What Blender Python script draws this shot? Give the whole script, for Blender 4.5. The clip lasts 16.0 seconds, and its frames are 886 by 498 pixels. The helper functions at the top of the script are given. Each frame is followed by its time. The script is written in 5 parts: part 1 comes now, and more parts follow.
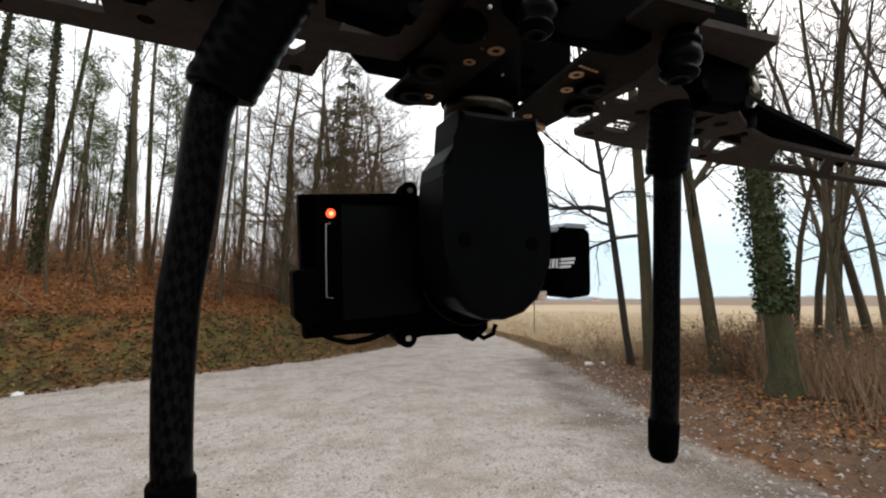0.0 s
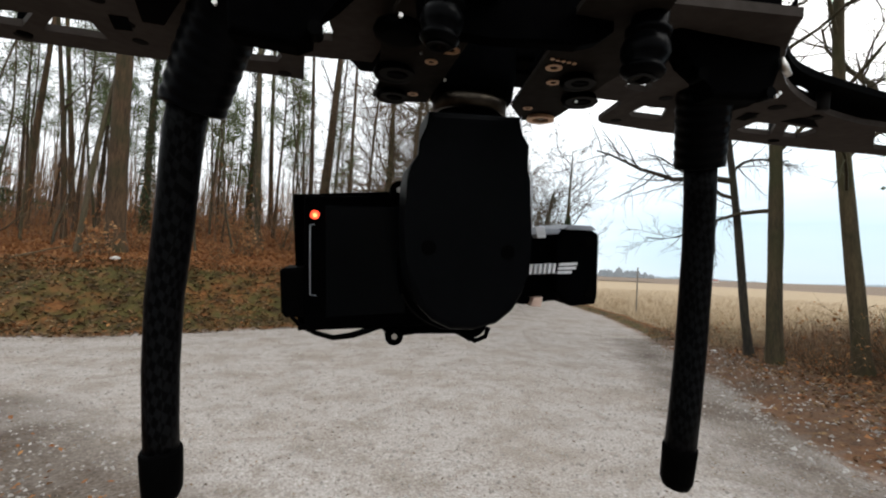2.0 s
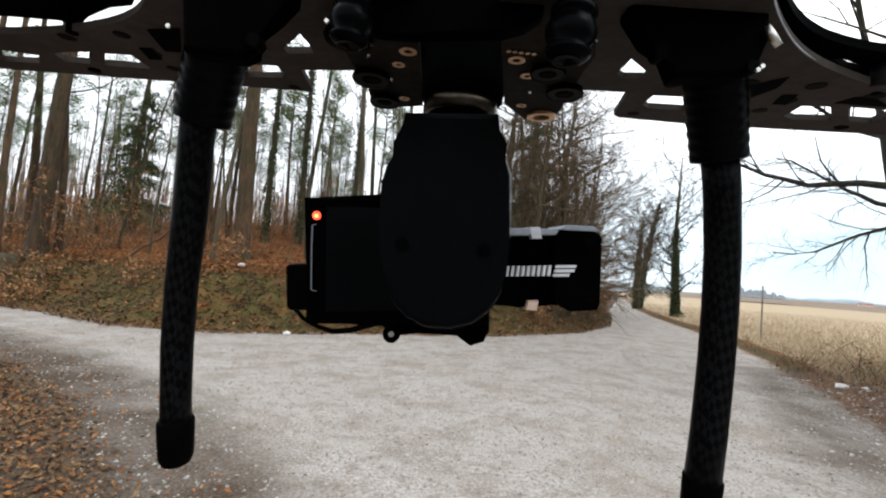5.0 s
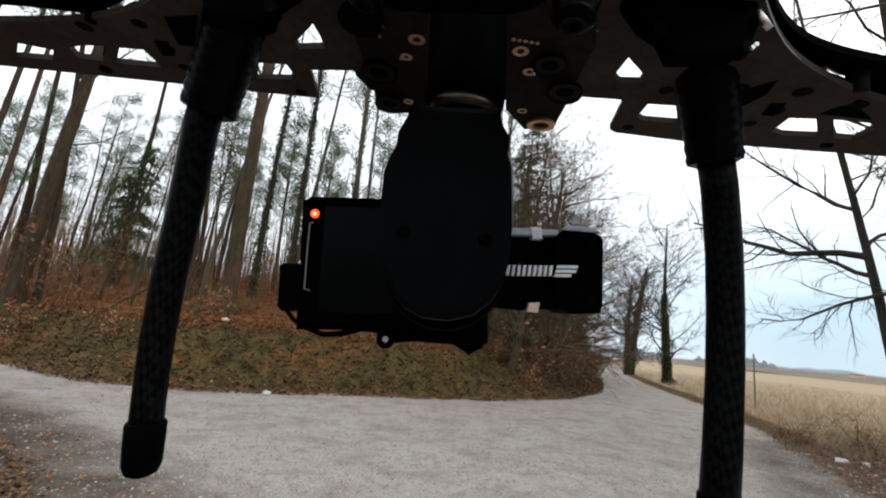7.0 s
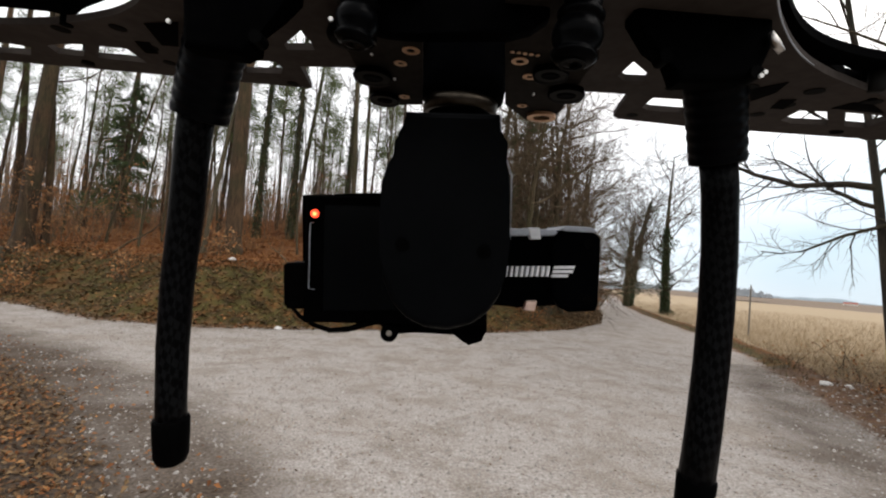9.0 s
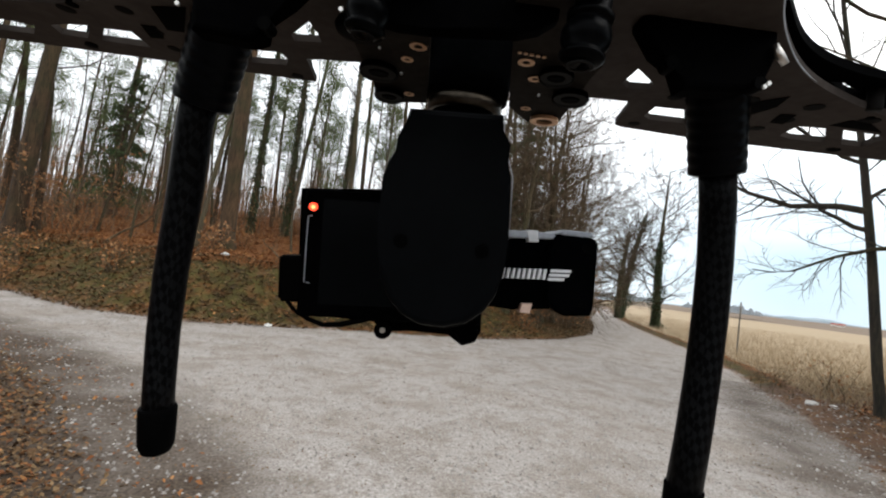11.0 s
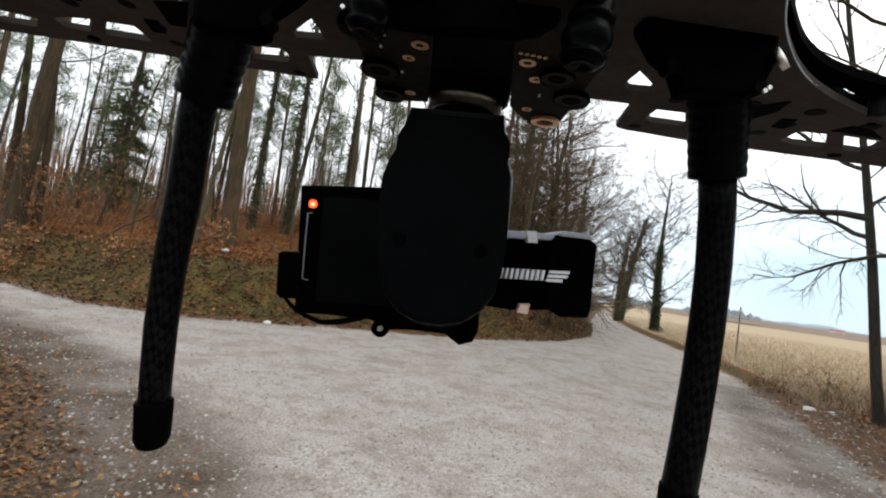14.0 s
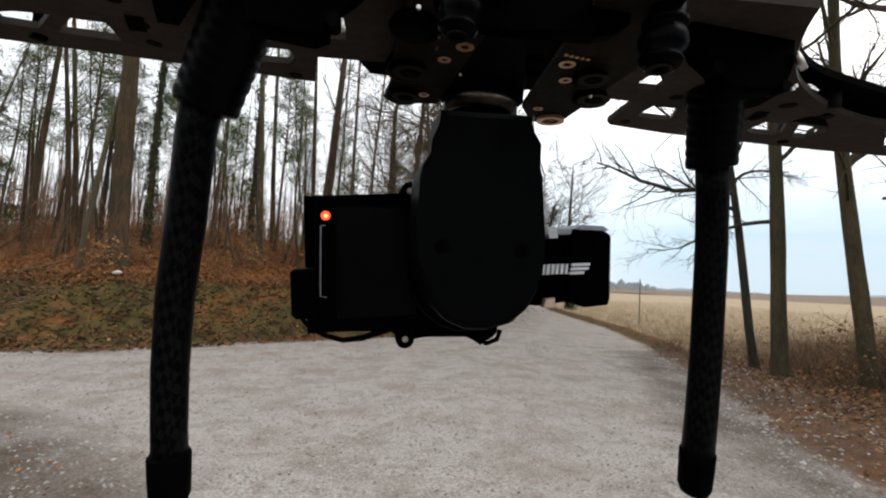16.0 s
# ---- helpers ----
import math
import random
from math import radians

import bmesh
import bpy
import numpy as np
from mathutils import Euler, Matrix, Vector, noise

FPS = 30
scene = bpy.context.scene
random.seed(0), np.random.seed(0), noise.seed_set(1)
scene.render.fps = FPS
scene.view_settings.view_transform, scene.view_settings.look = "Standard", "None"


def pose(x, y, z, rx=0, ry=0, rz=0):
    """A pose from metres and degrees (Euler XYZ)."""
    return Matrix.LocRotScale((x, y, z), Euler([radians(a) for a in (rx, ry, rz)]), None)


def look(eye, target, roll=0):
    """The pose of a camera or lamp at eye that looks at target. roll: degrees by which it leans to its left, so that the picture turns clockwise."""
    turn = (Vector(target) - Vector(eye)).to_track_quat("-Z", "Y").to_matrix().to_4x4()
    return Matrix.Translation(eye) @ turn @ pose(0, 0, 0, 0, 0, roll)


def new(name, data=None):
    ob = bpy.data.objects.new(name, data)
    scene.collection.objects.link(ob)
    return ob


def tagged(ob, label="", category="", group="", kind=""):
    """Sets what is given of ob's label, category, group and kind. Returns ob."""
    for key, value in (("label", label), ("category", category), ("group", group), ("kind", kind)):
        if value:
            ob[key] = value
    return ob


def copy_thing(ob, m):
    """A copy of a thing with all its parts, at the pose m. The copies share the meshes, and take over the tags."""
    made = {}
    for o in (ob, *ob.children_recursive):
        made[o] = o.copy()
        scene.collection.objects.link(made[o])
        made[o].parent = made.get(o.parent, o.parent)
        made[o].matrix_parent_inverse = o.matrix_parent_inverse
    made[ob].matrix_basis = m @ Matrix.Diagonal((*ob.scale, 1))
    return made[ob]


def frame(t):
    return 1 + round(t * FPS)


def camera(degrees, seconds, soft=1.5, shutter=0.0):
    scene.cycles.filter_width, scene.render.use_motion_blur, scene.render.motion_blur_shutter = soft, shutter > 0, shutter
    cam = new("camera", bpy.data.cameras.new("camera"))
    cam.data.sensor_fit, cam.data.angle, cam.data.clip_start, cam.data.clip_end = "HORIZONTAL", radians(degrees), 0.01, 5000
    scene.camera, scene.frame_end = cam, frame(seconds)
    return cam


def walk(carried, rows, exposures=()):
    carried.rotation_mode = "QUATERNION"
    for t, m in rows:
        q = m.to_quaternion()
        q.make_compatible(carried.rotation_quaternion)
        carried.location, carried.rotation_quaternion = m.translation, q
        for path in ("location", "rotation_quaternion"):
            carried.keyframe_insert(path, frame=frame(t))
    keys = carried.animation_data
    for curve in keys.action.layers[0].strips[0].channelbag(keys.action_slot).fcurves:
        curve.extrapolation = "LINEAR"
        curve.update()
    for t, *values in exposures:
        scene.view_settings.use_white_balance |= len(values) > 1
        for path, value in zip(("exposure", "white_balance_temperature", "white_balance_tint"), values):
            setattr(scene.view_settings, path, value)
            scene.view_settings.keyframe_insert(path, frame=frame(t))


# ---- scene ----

# ---- camera and its way ----
cam = camera(92.0, 16.0, soft=2.1)
HEIGHT = 1.7                      # the aircraft hovers at chest height
REACH = 0.1514                    # from the lens to the gimbal's middle
BASE_TURN = pose(0, 0, 0, 94.6, 0, 0) @ pose(0, 0, 0, 0, 0, 4.8)
PIVOT = Vector((0, 0, HEIGHT)) + BASE_TURN.to_3x3() @ Vector((0, 0, -REACH))


def swing(yaw, pitch, roll, x, y, z):
    """The lens turned by yaw, pitch and roll, and moved aside so that the aircraft stays in its place before it."""
    turn = pose(0, 0, 0, 90 + pitch, 0, yaw) @ pose(0, 0, 0, 0, 0, roll)
    return Matrix.Translation((x / 1000, y / 1000, HEIGHT + z / 1000)) @ turn


# seconds; yaw, pitch and roll in degrees; the lens's shift from its rest, in millimetres
WAY = [
    (0, -24.32, 7.26, -0.3, -75.3, 14.8, -8.6),
    (0.5, -22.13, 6.5, 0.33, -68.2, 11.8, -6.3),
    (1, -19.46, 2.7, 1.43, -60, 8.2, 4.6),
    (1.5, -15.5, 2.46, 2.06, -47.8, 5.7, 5.6),
    (2, -11.58, 3.04, 2.63, -35.6, 3.7, 4.3),
    (2.5, -5.17, 4.1, 3.37, -15.7, 1.4, 1.6),
    (3, 1.26, 4.58, 4.44, 5, -0.1, 0.3),
    (3.6, 1.13, 4.34, 4.34, 3.98, -0.34, 0.9),
    (4.9, 0.9, 3.9, 4.17, 2.11, -0.78, 2),
    (5.5, 0.84, 3.78, 4.12, 1.6, -0.9, 2.3),
    (6, -0.7, -3.41, 4.63, -3.1, -3.8, 21.5),
    (6.5, -0.02, -1.2, 4.93, -0.4, -3, 15.5),
    (7, 0.26, 11.95, 5.52, 0.5, 5.1, -20),
    (7.5, -0.39, 16.59, 6.34, -1.5, 9.7, -32.7),
    (8, -0.36, 12.25, 5.95, -1.1, 5.6, -20.9),
    (8.5, -0.14, 10.13, 5.62, -0.3, 3.8, -15.1),
    (9, -0.13, 3.47, 4.63, -0.4, -0.6, 3.1),
    (9.6, -0.29, 3.62, 5.21, -0.64, -0.52, 2.6),
    (10.8, -0.72, 4.03, 6.8, -1.3, -0.3, 1.23),
    (11.5, -0.92, 4.22, 7.52, -1.6, -0.2, 0.6),
    (12, -0.73, 3.63, 3.01, -3, -0.4, 2.9),
    (12.5, 0.1, 4.02, 2.1, -0.8, -0.5, 2),
    (13, 0.21, 4.1, 3.77, 0.3, -0.4, 1.5),
    (13.5, -0.42, 4.21, 7.42, -0, -0.3, 0.6),
    (14, -0.75, 4.09, 8.04, -0.7, -0.3, 0.8),
    (14.5, -0.71, 3.86, 6.53, -1.4, -0.3, 1.7),
    (15, -0.61, 4.2, 4.25, -2.2, -0.1, 1.2),
    (15.5, -4.75, 3.79, 3.58, -16.8, 1.3, 2.3),
    (16, -11.32, 4.73, 2.34, -38.7, 6, -0.2),
]
walk(cam, [(t, swing(*row)) for t, *row in WAY],
     [(0, 0.25, 6500, 10), (0.5, -0.06, 6400, 9), (1.5, 0.03, 6400, 9), (2.5, 0.28, 6400, 9), (3.2, 0.2, 6350, 9), (5, 0.52, 6200, 8), (6.3, 0.61, 6300, 9),
      (7, 0.03, 6200, 8), (7.6, -0.45, 6150, 7), (8.4, -0.45, 6400, 10), (9, 0.13, 6600, 12), (11, 0.26, 6350, 9), (15.2, 0.23, 6350, 9), (16, 0.05, 6400, 10)])

# ---- world and sun: a bright overcast sky ----
world = bpy.data.worlds.new("overcast_sky")
scene.world = world
world.use_nodes = True
nt = world.node_tree
nt.nodes.clear()
sky = nt.nodes.new("ShaderNodeTexSky")
sky.sky_type, sky.sun_disc = "NISHITA", False
sky.sun_elevation, sky.sun_rotation = radians(42), radians(60)
sky.air_density, sky.dust_density = 1.0, 4.0
skyback = nt.nodes.new("ShaderNodeBackground")
skyback.inputs["Strength"].default_value = 0.10
nt.links.new(sky.outputs[0], skyback.inputs["Color"])
tc = nt.nodes.new("ShaderNodeTexCoord")
sep = nt.nodes.new("ShaderNodeSeparateXYZ")
nt.links.new(tc.outputs["Generated"], sep.inputs[0])
stretch = nt.nodes.new("ShaderNodeMapping")
stretch.inputs["Scale"].default_value = (1.2, 1.2, 6.0)
nt.links.new(tc.outputs["Generated"], stretch.inputs["Vector"])
cloud = nt.nodes.new("ShaderNodeTexNoise")
cloud.inputs["Scale"].default_value, cloud.inputs["Detail"].default_value = 1.6, 6
nt.links.new(stretch.outputs[0], cloud.inputs["Vector"])
lift = nt.nodes.new("ShaderNodeMath")
lift.operation = "MULTIPLY_ADD"
lift.inputs[1].default_value = 0.22
nt.links.new(cloud.outputs["Fac"], lift.inputs[0])
nt.links.new(sep.outputs["Z"], lift.inputs[2])
ramp = nt.nodes.new("ShaderNodeValToRGB")
ramp.color_ramp.elements[0].position, ramp.color_ramp.elements[0].color = 0.06, (0.53, 0.615, 0.675, 1)
ramp.color_ramp.elements[1].position, ramp.color_ramp.elements[1].color = 0.46, (1.0, 1.0, 1.0, 1)
e = ramp.color_ramp.elements.new(0.2)
e.color = (0.41, 0.55, 0.645, 1)
nt.links.new(lift.outputs[0], ramp.inputs[0])
pale = nt.nodes.new("ShaderNodeMapRange")          # thicker cloud over the wood, thinner over the open field
pale.inputs["From Min"].default_value, pale.inputs["From Max"].default_value = 0.65, 0.05
nt.links.new(sep.outputs["X"], pale.inputs["Value"])
thick = nt.nodes.new("ShaderNodeMix")
thick.data_type = "RGBA"
thick.inputs["B"].default_value = (0.92, 0.94, 0.95, 1)
nt.links.new(pale.outputs[0], thick.inputs["Factor"])
nt.links.new(ramp.outputs[0], thick.inputs["A"])
veil = nt.nodes.new("ShaderNodeBackground")
veil.inputs["Strength"].default_value = 1.5
nt.links.new(thick.outputs["Result"], veil.inputs["Color"])
mixs = nt.nodes.new("ShaderNodeMixShader")
mixs.inputs[0].default_value = 0.88
nt.links.new(skyback.outputs[0], mixs.inputs[1])
nt.links.new(veil.outputs[0], mixs.inputs[2])
wout = nt.nodes.new("ShaderNodeOutputWorld")
nt.links.new(mixs.outputs[0], wout.inputs[0])

sun = new("sun", bpy.data.lights.new("sun", "SUN"))
sun.data.energy, sun.data.angle, sun.data.color = 0.8, radians(25), (1.0, 0.97, 0.92)
sun.matrix_world = look((30, -20, 40), (0, 5, 0))


# ---- materials ----
def mat(name, low, high, scale=8.0, rough=0.85, bump=0.3, fine=6.0, metal=0.0, spread=0.12, stretch_z=1.0, spec=0.4, moss=None):
    """Two-tone noise at two scales, a little change from thing to thing, fine relief."""
    m = bpy.data.materials.new(name)
    m.use_nodes = True
    n, l = m.node_tree.nodes, m.node_tree.links
    b = n["Principled BSDF"]
    b.inputs["Roughness"].default_value, b.inputs["Metallic"].default_value = rough, metal
    b.inputs["Specular IOR Level"].default_value = spec
    if spec < 0.2:
        b.inputs["IOR"].default_value = 1.2
    t = n.new("ShaderNodeTexCoord")
    mp = n.new("ShaderNodeMapping")
    mp.inputs["Scale"].default_value = (1, 1, stretch_z)
    l.new(t.outputs["Object"], mp.inputs["Vector"])
    big, small = n.new("ShaderNodeTexNoise"), n.new("ShaderNodeTexNoise")
    big.inputs["Scale"].default_value, big.inputs["Detail"].default_value = scale, 4
    small.inputs["Scale"].default_value, small.inputs["Detail"].default_value = scale * fine, 5
    l.new(mp.outputs[0], big.inputs["Vector"])
    l.new(mp.outputs[0], small.inputs["Vector"])
    add = n.new("ShaderNodeMath")
    add.operation = "ADD"
    l.new(big.outputs["Fac"], add.inputs[0])
    l.new(small.outputs["Fac"], add.inputs[1])
    info = n.new("ShaderNodeObjectInfo")
    var = n.new("ShaderNodeMath")
    var.operation, var.inputs[1].default_value = "MULTIPLY_ADD", spread * 2
    l.new(info.outputs["Random"], var.inputs[0])
    l.new(add.outputs[0], var.inputs[2])
    r = n.new("ShaderNodeMapRange")
    r.inputs["From Min"].default_value, r.inputs["From Max"].default_value = 0.72 + spread, 1.28 + spread
    l.new(var.outputs[0], r.inputs["Value"])
    mx = n.new("ShaderNodeMix")
    mx.data_type = "RGBA"
    mx.inputs["A"].default_value, mx.inputs["B"].default_value = (*low, 1), (*high, 1)
    l.new(r.outputs[0], mx.inputs["Factor"])
    tint = mx.outputs["Result"]
    if moss:
        film, cover = n.new("ShaderNodeTexNoise"), n.new("ShaderNodeMapRange")
        film.inputs["Scale"].default_value, film.inputs["Detail"].default_value = 0.9, 7
        l.new(t.outputs["Object"], film.inputs["Vector"])
        cover.inputs["From Min"].default_value, cover.inputs["From Max"].default_value = 0.46, 0.66
        cover.inputs["To Max"].default_value = 0.75
        l.new(film.outputs["Fac"], cover.inputs["Value"])
        green = n.new("ShaderNodeMix")
        green.data_type = "RGBA"
        green.inputs["B"].default_value = (*moss, 1)
        l.new(cover.outputs[0], green.inputs["Factor"])
        l.new(tint, green.inputs["A"])
        tint = green.outputs["Result"]
    l.new(tint, b.inputs["Base Color"])
    if bump:
        bp = n.new("ShaderNodeBump")
        bp.inputs["Strength"].default_value, bp.inputs["Distance"].default_value = bump, 0.3 / (scale * fine)
        l.new(small.outputs["Fac"], bp.inputs["Height"])
        l.new(bp.outputs[0], b.inputs["Normal"])
    return m


def leafmat(name, cols, rough=0.7):
    """Leaves and blades: each loose piece takes its own tone."""
    m = bpy.data.materials.new(name)
    m.use_nodes = True
    n, l = m.node_tree.nodes, m.node_tree.links
    b = n["Principled BSDF"]
    b.inputs["Roughness"].default_value = rough
    b.inputs["Specular IOR Level"].default_value = 0.25
    g = n.new("ShaderNodeNewGeometry")
    r = n.new("ShaderNodeValToRGB")
    el = r.color_ramp.elements
    el[0].color, el[1].color = (*cols[0], 1), (*cols[-1], 1)
    for i, c in enumerate(cols[1:-1], 1):
        el.new(i / (len(cols) - 1)).color = (*c, 1)
    l.new(g.outputs["Random Per Island"], r.inputs[0])
    l.new(r.outputs[0], b.inputs["Base Color"])
    return m


BARK_GREY = mat("beech_bark", (0.030, 0.022, 0.012), (0.105, 0.080, 0.045), 3.0, 0.9, 0.6, 9.0, stretch_z=0.22, moss=(0.040, 0.042, 0.013))
BARK_BROWN = mat("pine_bark", (0.0208, 0.0120, 0.0057), (0.0960, 0.0560, 0.0279), 9.0, 0.95, 1.0, 4.0, stretch_z=0.13, moss=(0.0272, 0.0272, 0.0098))
BARK_DARK = mat("oak_bark", (0.022, 0.017, 0.008), (0.076, 0.055, 0.027), 5.0, 0.95, 0.9, 7.0, stretch_z=0.2, moss=(0.032, 0.036, 0.011))
BARK_MOSSY = mat("moss_covered_bark", (0.016, 0.015, 0.007), (0.062, 0.056, 0.022), 6.0, 0.95, 1.0, 6.0, stretch_z=0.3, moss=(0.036, 0.044, 0.010))
BARK_NEAR_BLACK = mat("near_black_bark", (0.010, 0.008, 0.006), (0.046, 0.035, 0.022), 6.0, 0.9, 0.9, 6.0, stretch_z=0.2, moss=(0.022, 0.024, 0.009))
TWIG = mat("twig_bark", (0.030, 0.020, 0.012), (0.085, 0.058, 0.036), 2.0, 0.9, 0.0)
TWIG_PALE = mat("pale_twig_bark", (0.050, 0.034, 0.017), (0.140, 0.100, 0.056), 2.0, 0.9, 0.0)
IVY = leafmat("ivy_leaves", [(0.013, 0.024, 0.009), (0.026, 0.045, 0.013), (0.045, 0.064, 0.021), (0.022, 0.034, 0.013)], 0.5)
NEEDLE = leafmat("conifer_needles", [(0.024, 0.042, 0.014), (0.048, 0.074, 0.024), (0.078, 0.108, 0.038)], 0.7)
PINE = leafmat("pine_needles", [(0.058, 0.084, 0.028), (0.100, 0.135, 0.045), (0.15, 0.180, 0.070)], 0.7)
BEECH_LEAF = leafmat("dry_beech_leaves", [(0.200, 0.074, 0.024), (0.300, 0.133, 0.047), (0.349, 0.188, 0.081), (0.166, 0.067, 0.027)])
LITTER = leafmat("fallen_leaves", [(0.0796, 0.0266, 0.0063), (0.1846, 0.0654, 0.0178), (0.2643, 0.1105, 0.0343), (0.1405, 0.0484, 0.0125), (0.3523, 0.1704, 0.0607), (0.1143, 0.0417, 0.0117)])
LITTER_TAN = leafmat("trodden_leaves", [(0.0450, 0.0242, 0.0104), (0.0900, 0.0465, 0.0184), (0.1500, 0.0846, 0.0368), (0.0680, 0.0344, 0.0136), (0.2400, 0.1516, 0.0720), (0.0400, 0.0223, 0.0096)])
LITTER_DULL = leafmat("matted_leaves", [(0.026, 0.015, 0.006), (0.075, 0.042, 0.016), (0.120, 0.070, 0.028), (0.050, 0.034, 0.011), (0.190, 0.118, 0.055), (0.034, 0.026, 0.009)])
STRAW = leafmat("straw_blades", [(0.33744, 0.25120, 0.15444), (0.38304, 0.29527, 0.18876), (0.31464, 0.23097, 0.13904), (0.41952, 0.33052, 0.21879)])
BRUSH = leafmat("dead_brush_blades", [(0.110, 0.062, 0.034), (0.190, 0.118, 0.070), (0.270, 0.185, 0.115), (0.150, 0.078, 0.040), (0.330, 0.240, 0.160)])
MOSS_LEAF = leafmat("moss_and_grass_blades", [(0.030, 0.026, 0.008), (0.056, 0.049, 0.012), (0.092, 0.077, 0.022), (0.150, 0.100, 0.045), (0.058, 0.033, 0.012), (0.210, 0.160, 0.085)])
PEBBLE = leafmat("pebbles", [(0.185, 0.166, 0.148), (0.26, 0.238, 0.216), (0.31, 0.288, 0.264), (0.22, 0.198, 0.176), (0.28, 0.256, 0.232), (0.43, 0.41, 0.38)])
WOOD_POST = mat("weathered_post", (0.14, 0.12, 0.10), (0.26, 0.235, 0.20), 6, 0.9, 0.5, stretch_z=0.2)
CUT_WOOD = mat("rotten_stump_wood", (0.03, 0.024, 0.013), (0.085, 0.065, 0.036), 8, 0.95, 0.8)
PALE_STONE = mat("pale_stone", (0.440, 0.424, 0.400), (0.600, 0.592, 0.568), 20, 0.85, 0.4)
RED_ROOF = mat("red_roof_tiles", (0.2520, 0.0720, 0.0480), (0.3360, 0.1200, 0.0800), 2, 0.8, 0.3)
PLASTER = mat("pale_plaster", (0.62, 0.60, 0.56), (0.74, 0.72, 0.68), 1, 0.9, 0.1)
WINDOW_DARK = mat("dark_panes", (0.03, 0.035, 0.04), (0.05, 0.055, 0.06), 1, 0.2, 0)
# hedge and copse far off: distance haze is mixed into the colour
HAZE_WOOD = mat("hazed_far_woodland", (0.136, 0.152, 0.164), (0.200, 0.212, 0.220), 0.08, 1.0, 0.0)
# air haze over the hills is painted into this pale blue
HAZE_HILL = mat("hazed_far_hill", (0.315, 0.375, 0.420), (0.390, 0.450, 0.488), 0.01, 1.0, 0.0)

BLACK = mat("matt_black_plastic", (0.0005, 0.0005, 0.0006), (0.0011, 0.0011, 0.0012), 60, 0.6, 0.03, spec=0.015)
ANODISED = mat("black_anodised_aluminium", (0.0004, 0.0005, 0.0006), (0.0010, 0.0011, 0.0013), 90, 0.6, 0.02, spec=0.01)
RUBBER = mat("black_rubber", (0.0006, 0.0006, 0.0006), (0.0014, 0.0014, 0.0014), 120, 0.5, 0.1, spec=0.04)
PLATE = mat("carbon_fibre_plate", (0.0330, 0.0270, 0.0240), (0.0510, 0.0435, 0.0388), 50, 0.6, 0.05, spec=0.06)
# carbon plate at the centre, the body's shade put into its colour
PLATE_SHADED = mat("shaded_carbon_plate", (0.0117, 0.0101, 0.0086), (0.0208, 0.0179, 0.0156), 50, 0.6, 0.05, spec=0.04)
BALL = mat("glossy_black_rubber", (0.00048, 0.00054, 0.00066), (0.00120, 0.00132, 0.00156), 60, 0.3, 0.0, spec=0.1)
STEEL = mat("brushed_steel", (0.42, 0.40, 0.37), (0.60, 0.58, 0.55), 80, 0.35, 0.05, metal=1.0)
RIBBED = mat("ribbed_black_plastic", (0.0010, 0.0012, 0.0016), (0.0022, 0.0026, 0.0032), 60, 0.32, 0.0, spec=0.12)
GREY_RIM = mat("dull_grey_rim", (0.00495, 0.00468, 0.00440), (0.00990, 0.00935, 0.00880), 90, 0.6, 0.0, spec=0.15)
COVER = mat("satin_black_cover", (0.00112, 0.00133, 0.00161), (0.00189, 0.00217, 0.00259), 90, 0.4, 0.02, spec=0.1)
COLLAR = mat("tarnished_steel", (0.02250, 0.01800, 0.01350), (0.06000, 0.05000, 0.03900), 60, 0.4, 0.05, metal=1.0)
BRASS = mat("gold_plated_copper", (0.45, 0.26, 0.14), (0.62, 0.40, 0.24), 150, 0.45, 0.05, metal=0.6)
GREY_STRIP = mat("grey_satin_metal", (0.22, 0.24, 0.27), (0.34, 0.36, 0.40), 90, 0.4, 0.05, metal=0.3)
WHITE_PRINT = mat("white_print", (0.55, 0.56, 0.58), (0.70, 0.71, 0.73), 90, 0.7, 0.0)
PEACH = mat("copper_tape", (0.50, 0.34, 0.27), (0.62, 0.46, 0.38), 90, 0.5, 0.0)
GLOSS = mat("dark_screen", (0.0012, 0.0014, 0.0018), (0.0022, 0.0026, 0.003), 20, 0.2, 0.0, spec=0.12)


def carbon():
    """Black carbon weave, slanting bands of cloth under clear resin."""
    m = mat("carbon_tube", (0.008, 0.008, 0.009), (0.016, 0.016, 0.018), 200, 0.35, 0.0, spec=0.12)
    n, l = m.node_tree.nodes, m.node_tree.links
    b = n["Principled BSDF"]
    t = n.new("ShaderNodeTexCoord")
    mp = n.new("ShaderNodeMapping")
    mp.inputs["Rotation"].default_value = (0, 0, radians(32))
    mp.inputs["Scale"].default_value = (1.0, 0.55, 1.0)
    l.new(t.outputs["Object"], mp.inputs["Vector"])
    ch = n.new("ShaderNodeTexChecker")
    ch.inputs["Scale"].default_value = 600
    ch.inputs["Color1"].default_value, ch.inputs["Color2"].default_value = (0.0014, 0.0014, 0.0016, 1), (0.0052, 0.0053, 0.0058, 1)
    l.new(mp.outputs[0], ch.inputs["Vector"])
    l.new(ch.outputs["Color"], b.inputs["Base Color"])
    return m


CARBON = carbon()
LED = bpy.data.materials.new("red_led")
LED.use_nodes = True
LED.node_tree.nodes["Principled BSDF"].inputs["Base Color"].default_value = (0.8, 0.05, 0.02, 1)
LED.node_tree.nodes["Principled BSDF"].inputs["Emission Color"].default_value = (1.0, 0.06, 0.02, 1)
LED.node_tree.nodes["Principled BSDF"].inputs["Emission Strength"].default_value = 2.2

LED_CORE = LED.copy()
LED_CORE.name = "orange_led_core"
